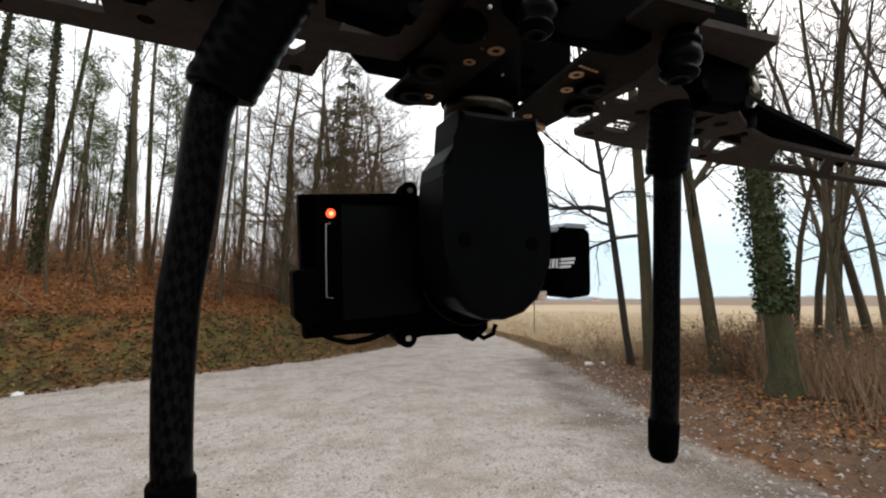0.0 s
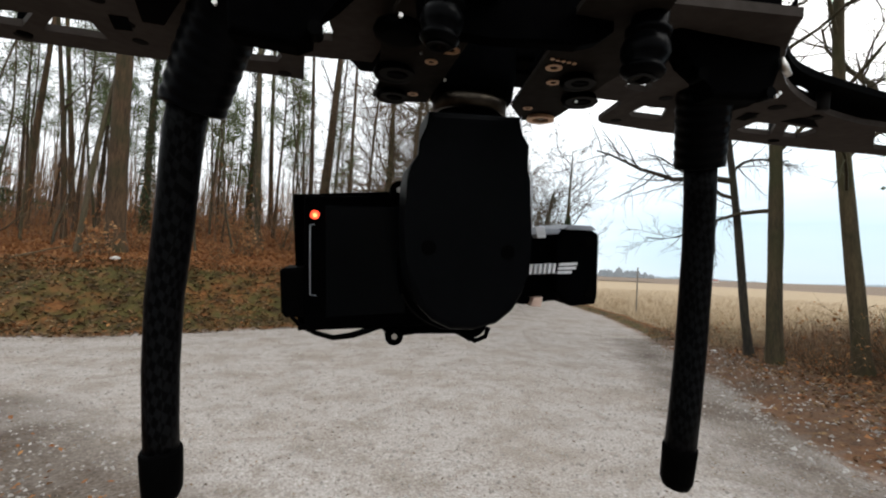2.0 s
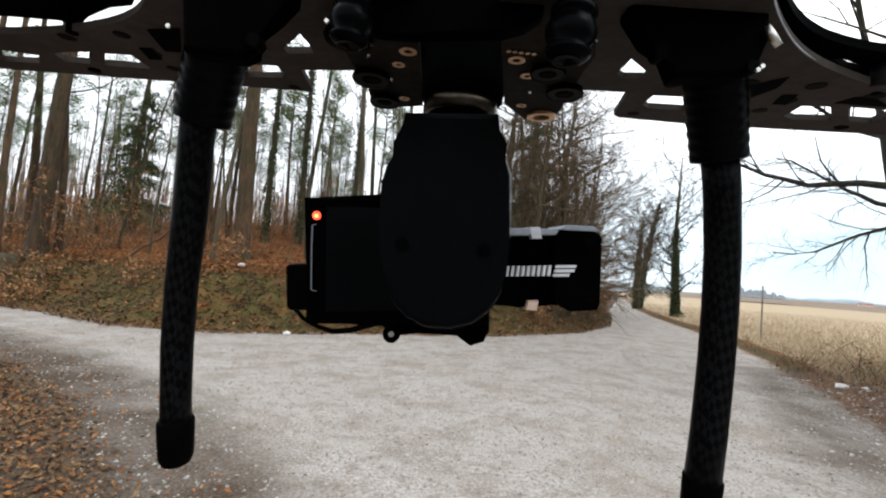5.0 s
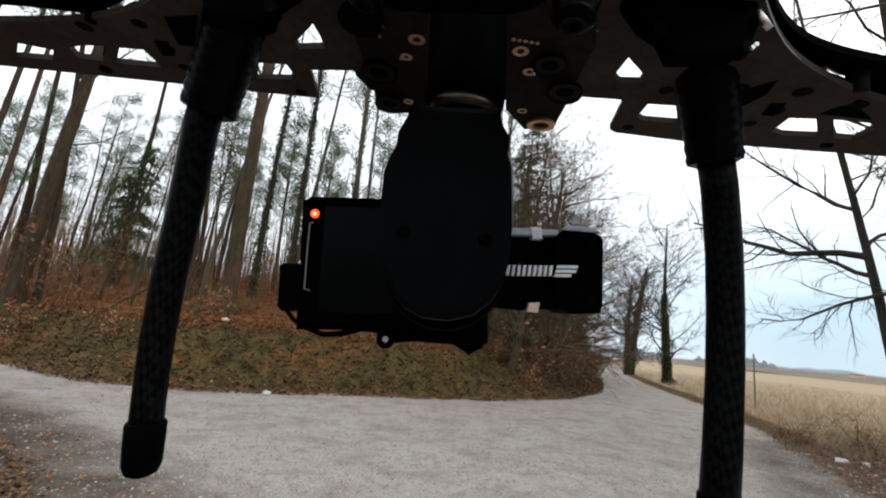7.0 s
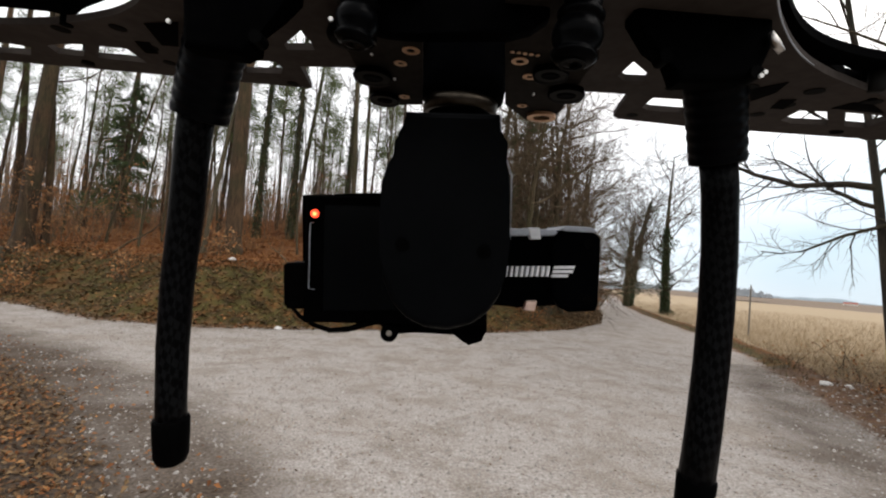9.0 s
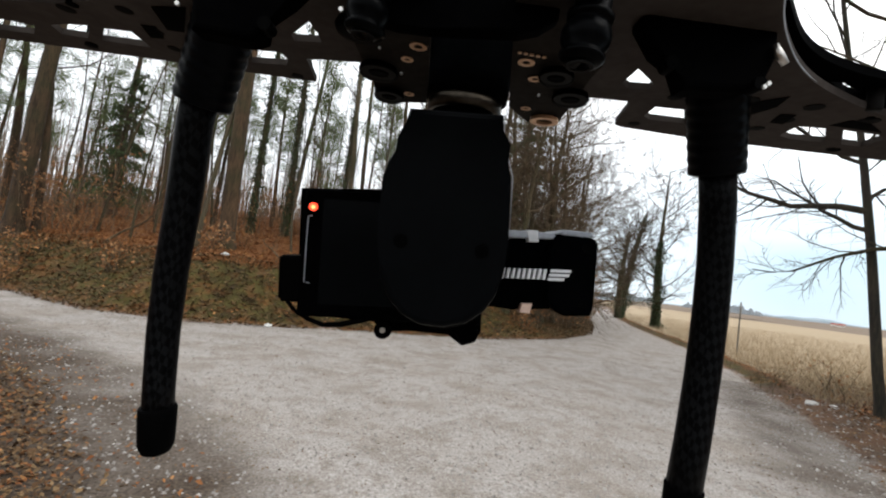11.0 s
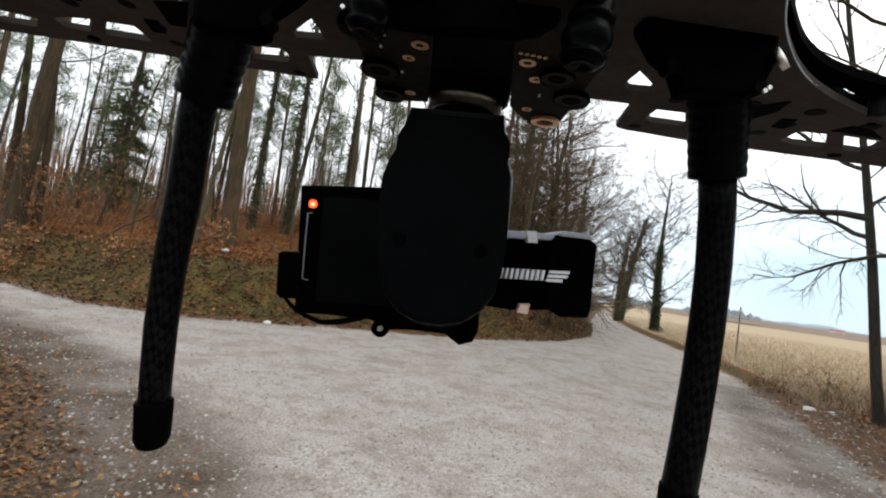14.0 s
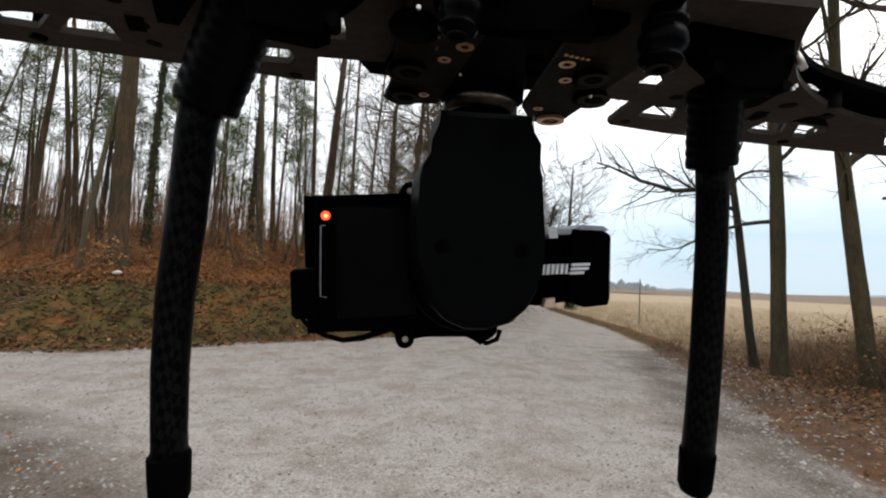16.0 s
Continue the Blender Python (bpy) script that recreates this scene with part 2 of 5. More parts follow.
LED_CORE.node_tree.nodes["Principled BSDF"].inputs["Emission Color"].default_value = (1.0, 0.42, 0.12, 1)

# ---- ground ----
# the gravel junction: forest side, along the lane, field side, round behind, verge side, along the track
FOREST_EDGE = [(-60, 29), (-24, 15.2), (-11, 11.7), (-7.9, 10.2), (-5.7, 10.3), (-3.9, 11.2), (-2, 12.0), (1.7, 13.7),
               (5, 16.5), (7.6, 20.4), (9.8, 26), (16.4, 44), (30, 80), (52, 140)]
FIELD_EDGE = [(55, 138.5), (33, 78.6), (19.0, 43.3), (14.6, 30), (11.3, 18), (9.5, 13), (7.7, 9.2), (6.3, 6.2), (5.2, 4.4), (4.7, 3), (4.6, 0), (5, -6), (5, -40)]
VERGE_EDGE = [(-2, -40), (-0.9, -4), (-1.45, 1.4), (-2.3, 3.0), (-4.0, 4.6), (-6.4, 6.2), (-10.9, 8.4), (-24, 11.6), (-60, 24)]
ROAD = np.array(FOREST_EDGE + FIELD_EDGE + VERGE_EDGE, float)
NF, NR = len(FOREST_EDGE), len(FIELD_EDGE)


def step(v):
    v = np.clip(v, 0, 1)
    return v * v * (3 - 2 * v)


def wave(x, y):
    """Gentle unevenness without a pattern."""
    return (np.sin(x * 1.7 + 1.3 * np.sin(y * 0.9)) * np.cos(y * 1.45 + 0.7 * np.sin(x * 1.1))
            + 0.5 * np.sin(x * 4.1 + 2.0 * np.cos(y * 2.3)) * np.sin(y * 3.7 + x))


def plan(x, y):
    """Height and the shares of road, forest, field and verge at places x, y."""
    x, y = np.asarray(x, float), np.asarray(y, float)
    best, which, inside = np.full(x.shape, 1e9), np.zeros(x.shape, int), np.zeros(x.shape, bool)
    for i in range(len(ROAD)):
        a, b = ROAD[i], ROAD[(i + 1) % len(ROAD)]
        ab = b - a
        k = np.clip(((x - a[0]) * ab[0] + (y - a[1]) * ab[1]) / (ab @ ab), 0, 1)
        d = np.hypot(x - a[0] - k * ab[0], y - a[1] - k * ab[1])
        kind = 0 if i < NF - 1 else 1 if i < NF + NR - 1 else 2
        which = np.where(d < best, kind, which)
        best = np.minimum(d, best)
        if a[1] != b[1]:
            cross = ((a[1] > y) != (b[1] > y)) & (x < (b[0] - a[0]) * (y - a[1]) / (b[1] - a[1]) + a[0])
            inside ^= cross
    d = np.where(inside, -best, best)
    out = np.maximum(d, 0)
    low = 1 - 0.72 * step((x - 1) / 7)
    bank = 0.95 * low * step(out / 3.2) + 0.185 * np.minimum(out, 22) * low
    field = 0.12 * step(out / 0.8) + 0.02 * np.clip(out - 30, 0, 220)
    verge = 0.14 * step(out / 0.7)
    h = np.where(which == 0, bank, np.where(which == 1, field, verge))
    rough = np.where(which == 0, 0.07, np.where(which == 1, 0.03, 0.05)) * step(out / 1.2)
    far = 1 - step((np.hypot(x, y) - 60) / 60)
    h = h + rough * far * wave(x, y) + 0.012 * wave(x * 0.6, y * 0.6) * far * (1 - step(out / 0.5))
    return h, d, which


def high(x, y):
    return float(plan(np.array([x]), np.array([y]))[0][0])


def lines(dense_a, dense_b, gap, far_a, far_b):
    mid = list(np.arange(dense_a, dense_b, gap))
    up, s = [dense_b], gap
    while up[-1] < far_b:
        s *= 1.13
        up.append(up[-1] + s)
    down, s = [dense_a - gap], gap
    while down[-1] > far_a:
        s *= 1.13
        down.append(down[-1] - s)
    return np.array(down[::-1] + mid + up)


def shape(name, verts, faces, material, smooth=True):
    me = bpy.data.meshes.new(name)
    me.from_pydata([tuple(v) for v in verts], [], faces)
    me.materials.append(material)
    if smooth:
        me.polygons.foreach_set("use_smooth", [True] * len(me.polygons))
    me.update()
    return me


def ground_material():
    m = bpy.data.materials.new("ground_cover")
    m.use_nodes = True
    n, l = m.node_tree.nodes, m.node_tree.links
    b = n["Principled BSDF"]
    b.inputs["Roughness"].default_value = 0.95
    b.inputs["Specular IOR Level"].default_value = 0.2
    t = n.new("ShaderNodeTexCoord")

    def noi(scale, detail=5):
        k = n.new("ShaderNodeTexNoise")
        k.inputs["Scale"].default_value, k.inputs["Detail"].default_value = scale, detail
        l.new(t.outputs["Object"], k.inputs["Vector"])
        return k.outputs["Fac"]

    def ramp3(fac, *stops):
        r = n.new("ShaderNodeValToRGB")
        el = r.color_ramp.elements
        el[0].position, el[0].color = stops[0][0], (*stops[0][1], 1)
        el[1].position, el[1].color = stops[-1][0], (*stops[-1][1], 1)
        for p, c in stops[1:-1]:
            el.new(p).color = (*c, 1)
        l.new(fac, r.inputs[0])
        return r.outputs[0]

    def blend(fac, a, c):
        k = n.new("ShaderNodeMix")
        k.data_type = "RGBA"
        l.new(fac, k.inputs["Factor"])
        l.new(a, k.inputs["A"])
        l.new(c, k.inputs["B"])
        return k.outputs["Result"]

    def share(name, ragged, soft=0.13):
        at = n.new("ShaderNodeAttribute")
        at.attribute_name = name
        k = n.new("ShaderNodeMath")
        k.operation, k.inputs[1].default_value = "MULTIPLY_ADD", 0.9
        l.new(ragged, k.inputs[0])
        l.new(at.outputs["Fac"], k.inputs[2])
        r = n.new("ShaderNodeMapRange")
        r.inputs["From Min"].default_value, r.inputs["From Max"].default_value = 0.95 - soft, 0.95 + soft
        l.new(k.outputs[0], r.inputs["Value"])
        return r.outputs[0]

    grain, mid, patch = noi(38, 9), noi(9, 6), noi(0.8, 4)
    gravel = ramp3(grain, (0.30, (0.2316, 0.2034, 0.1813)), (0.46, (0.3096, 0.2791, 0.2542)), (0.58, (0.3672, 0.3356, 0.3101)), (0.72, (0.4746, 0.4418, 0.4127)))
    brown = ramp3(grain, (0.3, (0.1522, 0.1187, 0.0869)), (0.7, (0.2992, 0.2457, 0.1972)))
    road = blend(ramp3(patch, (0.45, (0, 0, 0)), (0.75, (0.6, 0.6, 0.6))), gravel, brown)
    road = blend(ramp3(noi(1.6, 10), (0.48, (0, 0, 0)), (0.70, (0.6, 0.6, 0.6))), road, ramp3(grain, (0.3, (0.135, 0.113, 0.093)), (0.7, (0.255, 0.222, 0.190))))
    scuff = ramp3(noi(5.0, 12), (0.50, (0, 0, 0)), (0.66, (0.5, 0.5, 0.5)))
    road = blend(scuff, road, ramp3(grain, (0.3, (0.120, 0.094, 0.072)), (0.7, (0.262, 0.222, 0.186))))
    fleck = ramp3(noi(70, 6), (0.57, (0, 0, 0)), (0.66, (0.75, 0.75, 0.75)))
    road = blend(fleck, road, ramp3(mid, (0.3, (0.075, 0.048, 0.030)), (0.7, (0.150, 0.110, 0.078))))
    chalk = ramp3(noi(95, 3), (0.66, (0, 0, 0)), (0.70, (0.8, 0.8, 0.8)))
    road = blend(chalk, road, ramp3(mid, (0.3, (0.42, 0.40, 0.37)), (0.7, (0.52, 0.50, 0.47))))
    leaf = ramp3(mid, (0.3, (0.0667, 0.0249, 0.0072)), (0.5, (0.1419, 0.0551, 0.0172)), (0.7, (0.2127, 0.0973, 0.0343)))
    moss = ramp3(noi(2.2, 9), (0.34, (0.028, 0.017, 0.006)), (0.47, (0.048, 0.038, 0.011)), (0.56, (0.068, 0.057, 0.016)), (0.68, (0.115, 0.064, 0.025)))
    straw = ramp3(mid, (0.3, (0.30954, 0.23001, 0.14170)), (0.5, (0.36036, 0.27511, 0.17539)), (0.7, (0.40656, 0.31746, 0.21082)))
    soil = ramp3(mid, (0.3, (0.149, 0.108, 0.077)), (0.7, (0.223, 0.167, 0.121)))
    dirt = ramp3(grain, (0.3, (0.032, 0.022, 0.015)), (0.7, (0.112, 0.084, 0.062)))
    edge = noi(3.0, 6)
    col = leaf
    col = blend(share("straw", edge), col, straw)
    col = blend(share("soil", edge), col, soil)
    col = blend(share("moss", edge), col, moss)
    col = blend(share("road", edge), col, road)
    col = blend(share("dirt", noi(1.1, 11), 0.3), col, dirt)
    l.new(col, b.inputs["Base Color"])
    bp = n.new("ShaderNodeBump")
    bp.inputs["Strength"].default_value, bp.inputs["Distance"].default_value = 0.6, 0.012
    l.new(grain, bp.inputs["Height"])
    l.new(bp.outputs[0], b.inputs["Normal"])
    return m


def build_ground():
    xs, ys = lines(-22, 18, 0.22, -2500, 2500), lines(-3, 26, 0.22, -2500, 2500)
    gx, gy = np.meshgrid(xs, ys)
    fx, fy = gx.ravel(), gy.ravel()
    h, d, which = plan(fx, fy)
    nx, ny = len(xs), len(ys)
    idx = np.arange(nx * ny).reshape(ny, nx)
    faces = np.stack([idx[:-1, :-1], idx[:-1, 1:], idx[1:, 1:], idx[1:, :-1]], -1).reshape(-1, 4).tolist()
    me = shape("ground", np.stack([fx, fy, h], 1).tolist(), faces, ground_material())
    far = np.hypot(fx, fy)
    soft = np.where(far > 60, 2.0, 0.45)
    shares = {
        "road": 0.5 - 0.5 * np.clip(d / soft, -1, 1),
        "straw": np.where(which == 1, step((d - 0.5) / 0.8), 0) * np.where(fy > 11 - 0.25 * (fx - 9), 1, 0),
        "soil": np.where(which == 1, step((d - 62) / 14), 0),
        "moss": np.where(which == 0, step((d + 0.15) / 0.5) * (1 - step((d - 2.4) / 1.2)) * (0.60 + 0.10 * np.clip(wave(fx * 0.8, fy * 0.8), -1, 1)), np.where(which == 1, step((d + 0.25) / 0.4) * (1 - step((d - 0.5) / 0.5)) * np.where(fy > 11, 0.6, 0.2), 0)),
        "dirt": np.where(which == 1, step((d + 2.0) / 1.3) * (1 - step((d - 4) / 3)) * np.where(fy < 11.5, 0.56, 0.0),
                         np.where(which == 2, step((d + 2.1) / 1.5) * 0.72 + 0.3 * step((d + 0.3) / 0.6), 0)),
    }
    for key, val in shares.items():
        a = me.attributes.new(key, "FLOAT", "POINT")
        a.data.foreach_set("value", np.clip(val, 0, 1).astype(np.float32))
    tagged(new("ground", me), "pale gravel junction between leaf-strewn bank and straw field", "ground", kind="structure")


build_ground()


# ---- scattered cover ----
def sites(n, box, keep, rng):
    """n places in a box x0, y0, x1, y1 for which keep(d, which, x, y) gives a chance."""
    x, y = rng.uniform(box[0], box[2], n), rng.uniform(box[1], box[3], n)
    h, d, w = plan(x, y)
    ok = rng.random(n) < keep(d, w, x, y)
    return x[ok], y[ok], h[ok]


def flakes(name, x, y, z, size, rng, material, lift=0.02, tilt=0.6, slim=0.6, label="", category=""):
    """Small folded leaves lying about: two triangles each, bent along the rib."""
    n = len(x)
    a, s = rng.uniform(0, 6.283, n), size * rng.uniform(0.6, 1.4, n)
    u = np.stack([np.cos(a), np.sin(a), rng.uniform(-tilt, tilt, n)], 1) * s[:, None]
    v = np.stack([-np.sin(a), np.cos(a), rng.uniform(-tilt, tilt, n)], 1) * (s * slim)[:, None]
    c = np.stack([x, y, z + rng.uniform(0.2, 1.0, n) * lift], 1)
    fold = np.zeros((n, 3))
    fold[:, 2] = s * rng.uniform(0.0, 0.5, n)
    verts = np.stack([c - u, c + v + fold, c + u, c - v + fold], 1).reshape(-1, 3)
    i = np.arange(n) * 4
    faces = np.concatenate([np.stack([i, i + 2, i + 1], 1), np.stack([i, i + 3, i + 2], 1)]).tolist()
    return tagged(new(name, shape(name, verts.tolist(), faces, material, False)), label, category, kind="stuff")


def blades(name, x, y, z, height, width, rng, material, lean=0.35, label="", category=""):
    n = len(x)
    a = rng.uniform(0, 6.283, n)
    hgt = height * rng.uniform(0.5, 1.3, n)
    w = np.stack([np.cos(a), np.sin(a), np.zeros(n)], 1) * width / 2
    b = rng.uniform(0, 6.283, n)
    top = np.stack([np.cos(b) * hgt * rng.uniform(0, lean, n), np.sin(b) * hgt * rng.uniform(0, lean, n), hgt], 1)
    c = np.stack([x, y, z - 0.01], 1)
    verts = np.stack([c - w, c + w, c + top * 0.6 + w * 0.6, c + top], 1).reshape(-1, 3)
    i = np.arange(n) * 4
    faces = np.concatenate([np.stack([i, i + 1, i + 2], 1), np.stack([i, i + 2, i + 3], 1)]).tolist()
    return tagged(new(name, shape(name, verts.tolist(), faces, material, False)), label, category, kind="stuff")


def pebbles(name, x, y, z, size, rng):
    n = len(x)
    s = size * rng.uniform(0.4, 1.5, n) ** 1.5
    base = np.array([(1, 0, 0), (-0.4, 0.8, 0), (-0.5, -0.75, 0), (0.1, 0.05, 0.75), (0.5, -0.4, 0.35)])
    a = rng.uniform(0, 6.283, n)
    ca, sa = np.cos(a), np.sin(a)
    v = base[None] * rng.uniform(0.6, 1.3, (n, 5, 1)) * s[:, None, None]
    vx = v[:, :, 0] * ca[:, None] - v[:, :, 1] * sa[:, None] + x[:, None]
    vy = v[:, :, 0] * sa[:, None] + v[:, :, 1] * ca[:, None] + y[:, None]
    verts = np.stack([vx, vy, v[:, :, 2] + z[:, None] - 0.001], 2).reshape(-1, 3)
    f = np.array([(0, 1, 3), (1, 2, 3), (2, 4, 3), (0, 3, 4), (0, 4, 2)])
    faces = (f[None] + (np.arange(n) * 5)[:, None, None]).reshape(-1, 3).tolist()
    return tagged(new(name, shape(name, verts.tolist(), faces, PEBBLE, False)), "loose pale gravel stones on the track", "gravel", kind="stuff")


rng = np.random.default_rng(7)
x, y, z = sites(46000, (-9, 1.5, 9, 13), lambda d, w, x, y: np.where(d < 0, 0.75, 0.1 * (d < 0.5)) * np.clip(5.5 / np.hypot(x, y), 0.15, 1), rng)
pebbles("gravel", x, y, z, 0.015, rng)
x, y, z = sites(230000, (-30, 8, 14, 40), lambda d, w, x, y: np.where((w == 0) & (d > 0.15), np.where(d < 2.6, 0.12, 0.9), 0), rng)
flakes("leaf_litter", x, y, z, 0.042, rng, LITTER, 0.05, label="brown fallen leaves on the forest bank", category="leaves")
x, y, z = sites(330000, (-24, 8, 14, 32), lambda d, w, x, y: np.where((w == 0) & (d > -0.2) & (d < 3.4), 0.45, 0), rng)
flakes("leaf_litter", x, y, z, 0.045, rng, LITTER_DULL, 0.05, label="dull trodden leaves at the foot of the bank", category="leaves")
x, y, z = sites(90000, (-9, -4, 0, 8), lambda d, w, x, y: np.where((w == 2) & (d > -0.4), 0.95 * step((d + 0.4) / 0.6), 0), rng)
flakes("leaf_litter", x, y, z, 0.022, rng, LITTER_TAN, 0.04, label="brown fallen leaves on the track verge", category="leaves")
x, y, z = sites(34000, (-9, -3, 0, 8), lambda d, w, x, y: np.where((w == 2) & (d > -0.9), 0.12 + 0.75 * step((d + 0.5) / 1.2), 0), rng)
flakes("leaf_litter", x, y, z, 0.023, rng, LITTER, 0.05, label="rust and tan leaves on the dark verge", category="leaves")
x, y, z = sites(90000, (3.5, -5, 16, 13), lambda d, w, x, y: np.where((w == 1) & (d > -0.4), 0.9 * step((d + 0.4) / 2.4), 0), rng)
flakes("leaf_litter", x, y, z, 0.027, rng, LITTER_TAN, 0.04, label="brown fallen leaves under the roadside trees", category="leaves")
x, y, z = sites(24000, (3.5, -5, 16, 10), lambda d, w, x, y: np.where((w == 1) & (d > 0.2), 0.55 * step((d - 0.2) / 2.0), 0), rng)
flakes("leaf_litter", x, y, z, 0.036, rng, LITTER, 0.07, label="curled rust-brown leaves under the roadside trees", category="leaves")
x, y, z = sites(9000, (3.0, 0, 12, 10), lambda d, w, x, y: np.where((w == 1) & (d > -0.5) & (d < 1.6), 0.8, 0), rng)
pebbles("gravel", x, y, z, 0.022, rng)
x, y, z = sites(42000, (-9, 1.2, 9, 15), lambda d, w, x, y: np.where(d < 0, 0.12 + 0.3 * step((d + 1.2) / 1.2) + 0.22 * (wave(x * 0.9 + 2, y * 0.9) > 0.35), 0), rng)
flakes("scattered_leaves", x, y, z, 0.015, rng, LITTER_TAN, 0.01, 0.2, 0.34, label="single dead leaves strewn over gravel", category="leaves")
x, y, z = sites(260000, (-24, 8, 14, 34), lambda d, w, x, y: np.where((w == 0) & (d > 0.1) & (d < 3.6), 0.55 * (0.5 + 0.5 * np.clip(wave(x * 0.7, y * 0.7), -1, 1)), 0), rng)
blades("bank_grass", x, y, z, 0.09, 0.012, rng, MOSS_LEAF, 0.9, "mossy green and dry grass on the bank", "grass")
x, y, z = sites(170000, (-24, 8, 14, 34), lambda d, w, x, y: np.where((w == 0) & (d > -0.35) & (d < 0.8), 0.6 * (1 - np.abs(d - 0.2) / 0.62), 0), rng)
blades("edge_grass", x, y, z, 0.06, 0.010, rng, BRUSH, 0.9, "pale dry grass fringe where bank meets gravel", "grass")
x, y, z = sites(90000, (-34, 11, 12, 48), lambda d, w, x, y: np.where((w == 0) & (d > 2.4), 0.3 + 0.5 * (wave(x * 0.6, y * 0.6) > 0.1), 0), rng)
blades("forest_grass", x, y, z, 0.20, 0.018, rng, LITTER, 0.9, "withered tan grass among fallen leaves", "grass")
x, y, z = sites(330000, (8, 9, 52, 62), lambda d, w, x, y: np.where((w == 1) & (d > 0.7), np.clip(17 / np.hypot(x, y), 0, 1) ** 2, 0), rng)
blades("straw_field", x, y, z, 0.34, 0.011, rng, STRAW, 0.9, "tall dry straw-coloured grass in the field", "grass")
x, y, z = sites(9000, (7, 9, 24, 45), lambda d, w, x, y: np.where((w == 1) & (d > 0.0) & (d < 1.5), 0.9, 0), rng)
blades("verge_grass", x, y, z, 0.14, 0.02, rng, MOSS_LEAF, 0.6, "short green grass along the lane", "grass")


x, y, z = sites(110000, (7, -6, 20, 9), lambda d, w, x, y: np.where((w == 1) & (d > 1.6), 0.75 * step((d - 1.6) / 2.5) * (wave(x * 0.5, y * 0.5) > -0.35), 0), rng)
blades("brush_grass", x, y, z, 0.75, 0.014, rng, BRUSH, 0.55, "tall rusty and tan dead grass under roadside trees", "grass")


# ---- trees ----
class Grow:
    """Collects tubes of one tree, trunk and limbs apart."""

    def __init__(self, seed):
        self.r = random.Random(seed)
        self.v, self.f = {"trunk": [], "crown": []}, {"trunk": [], "crown": []}

    def tube(self, part, pts, radii, n):
        v, f = self.v[part], self.f[part]
        base = len(v)
        for i, p in enumerate(pts):
            d = (pts[min(i + 1, len(pts) - 1)] - pts[max(i - 1, 0)]).normalized()
            s = d.orthogonal().normalized()
            t = d.cross(s)
            for k in range(n):
                a = 6.2832 * k / n
                q = p + (s * math.cos(a) + t * math.sin(a)) * radii[i]
                v.append((q.x, q.y, q.z))
        for i in range(len(pts) - 1):
            for k in range(n):
                a, b = base + i * n + k, base + i * n + (k + 1) % n
                f.append((a, b, b + n, a + n))

    def path(self, start, way, length, segs, wob, rise):
        pts, d = [start.copy()], way.normalized()
        for _ in range(segs):
            r = self.r
            d = (d + Vector((r.uniform(-wob, wob), r.uniform(-wob, wob), r.uniform(-wob, wob) + rise))).normalized()
            pts.append(pts[-1] + d * length / segs)
        return pts

    def spread(self, pts, length, radius, level, opts, start=0.25):
        """Side shoots along a limb, one level down."""
        r = self.r
        count = opts["count"][level]
        for i in range(count):
            k = start + (1 - start) * (i + r.random()) / count
            f = k * (len(pts) - 1)
            j = min(int(f), len(pts) - 2)
            p = pts[j].lerp(pts[j + 1], f - j)
            d = (pts[j + 1] - pts[j]).normalized()
            side = d.orthogonal().normalized()
            side.rotate(Matrix.Rotation(r.uniform(0, 6.283), 3, d))
            a = r.uniform(*opts["angle"][level])
            way = d * math.cos(a) + side * math.sin(a)
            L = length * opts["ratio"][level] * r.uniform(0.6, 1.25) * (1 - 0.45 * k if level == 0 else 1 - 0.3 * k)
            rad = max(radius * opts["thin"][level] * (1 - 0.55 * k) * r.uniform(0.7, 1.1), opts["least"])
            segs = (6, 4, 3)[level]
            q = self.path(p, way, L, segs, opts["wob"][level], opts["rise"][level])
            self.tube("crown", q, [rad * (1 - 0.8 * s / segs) for s in range(segs + 1)], (6, 4, 3)[level])
            if level < len(opts["count"]) - 1:
                self.spread(q, L, rad, level + 1, opts, 0.2)


OPEN = dict(count=(18, 7, 4), angle=((0.6, 1.2), (0.5, 1.0), (0.4, 0.9)), ratio=(0.30, 0.5, 0.5), thin=(0.36, 0.5, 0.5),
            wob=(0.22, 0.28, 0.3), rise=(0.06, 0.04, 0.02), least=0.006)
DROOP = dict(count=(15, 9, 7), angle=((0.9, 1.45), (0.5, 1.0), (0.5, 1.0)), ratio=(0.42, 0.45, 0.5), thin=(0.34, 0.42, 0.4),
             wob=(0.25, 0.32, 0.3), rise=(0.03, 0.0, -0.14), least=0.005)
HEDGE = dict(count=(36, 10, 5), angle=((0.8, 1.5), (0.4, 1.1), (0.4, 0.9)), ratio=(0.46, 0.45, 0.45), thin=(0.30, 0.5, 0.5),
             wob=(0.3, 0.34, 0.3), rise=(0.02, 0.0, -0.03), least=0.007)
LONE = dict(count=(32, 11, 7), angle=((0.8, 1.35), (0.4, 1.0), (0.4, 0.9)), ratio=(0.47, 0.46, 0.45), thin=(0.24, 0.5, 0.5),
            wob=(0.24, 0.3, 0.3), rise=(0.07, 0.02, -0.02), least=0.009)
SLIM = dict(count=(12, 4, 3), angle=((0.5, 1.0), (0.4, 0.9), (0.4, 0.9)), ratio=(0.2, 0.5, 0.5), thin=(0.4, 0.5, 0.5),
            wob=(0.22, 0.28, 0.3), rise=(0.08, 0.04, 0.0), least=0.006)
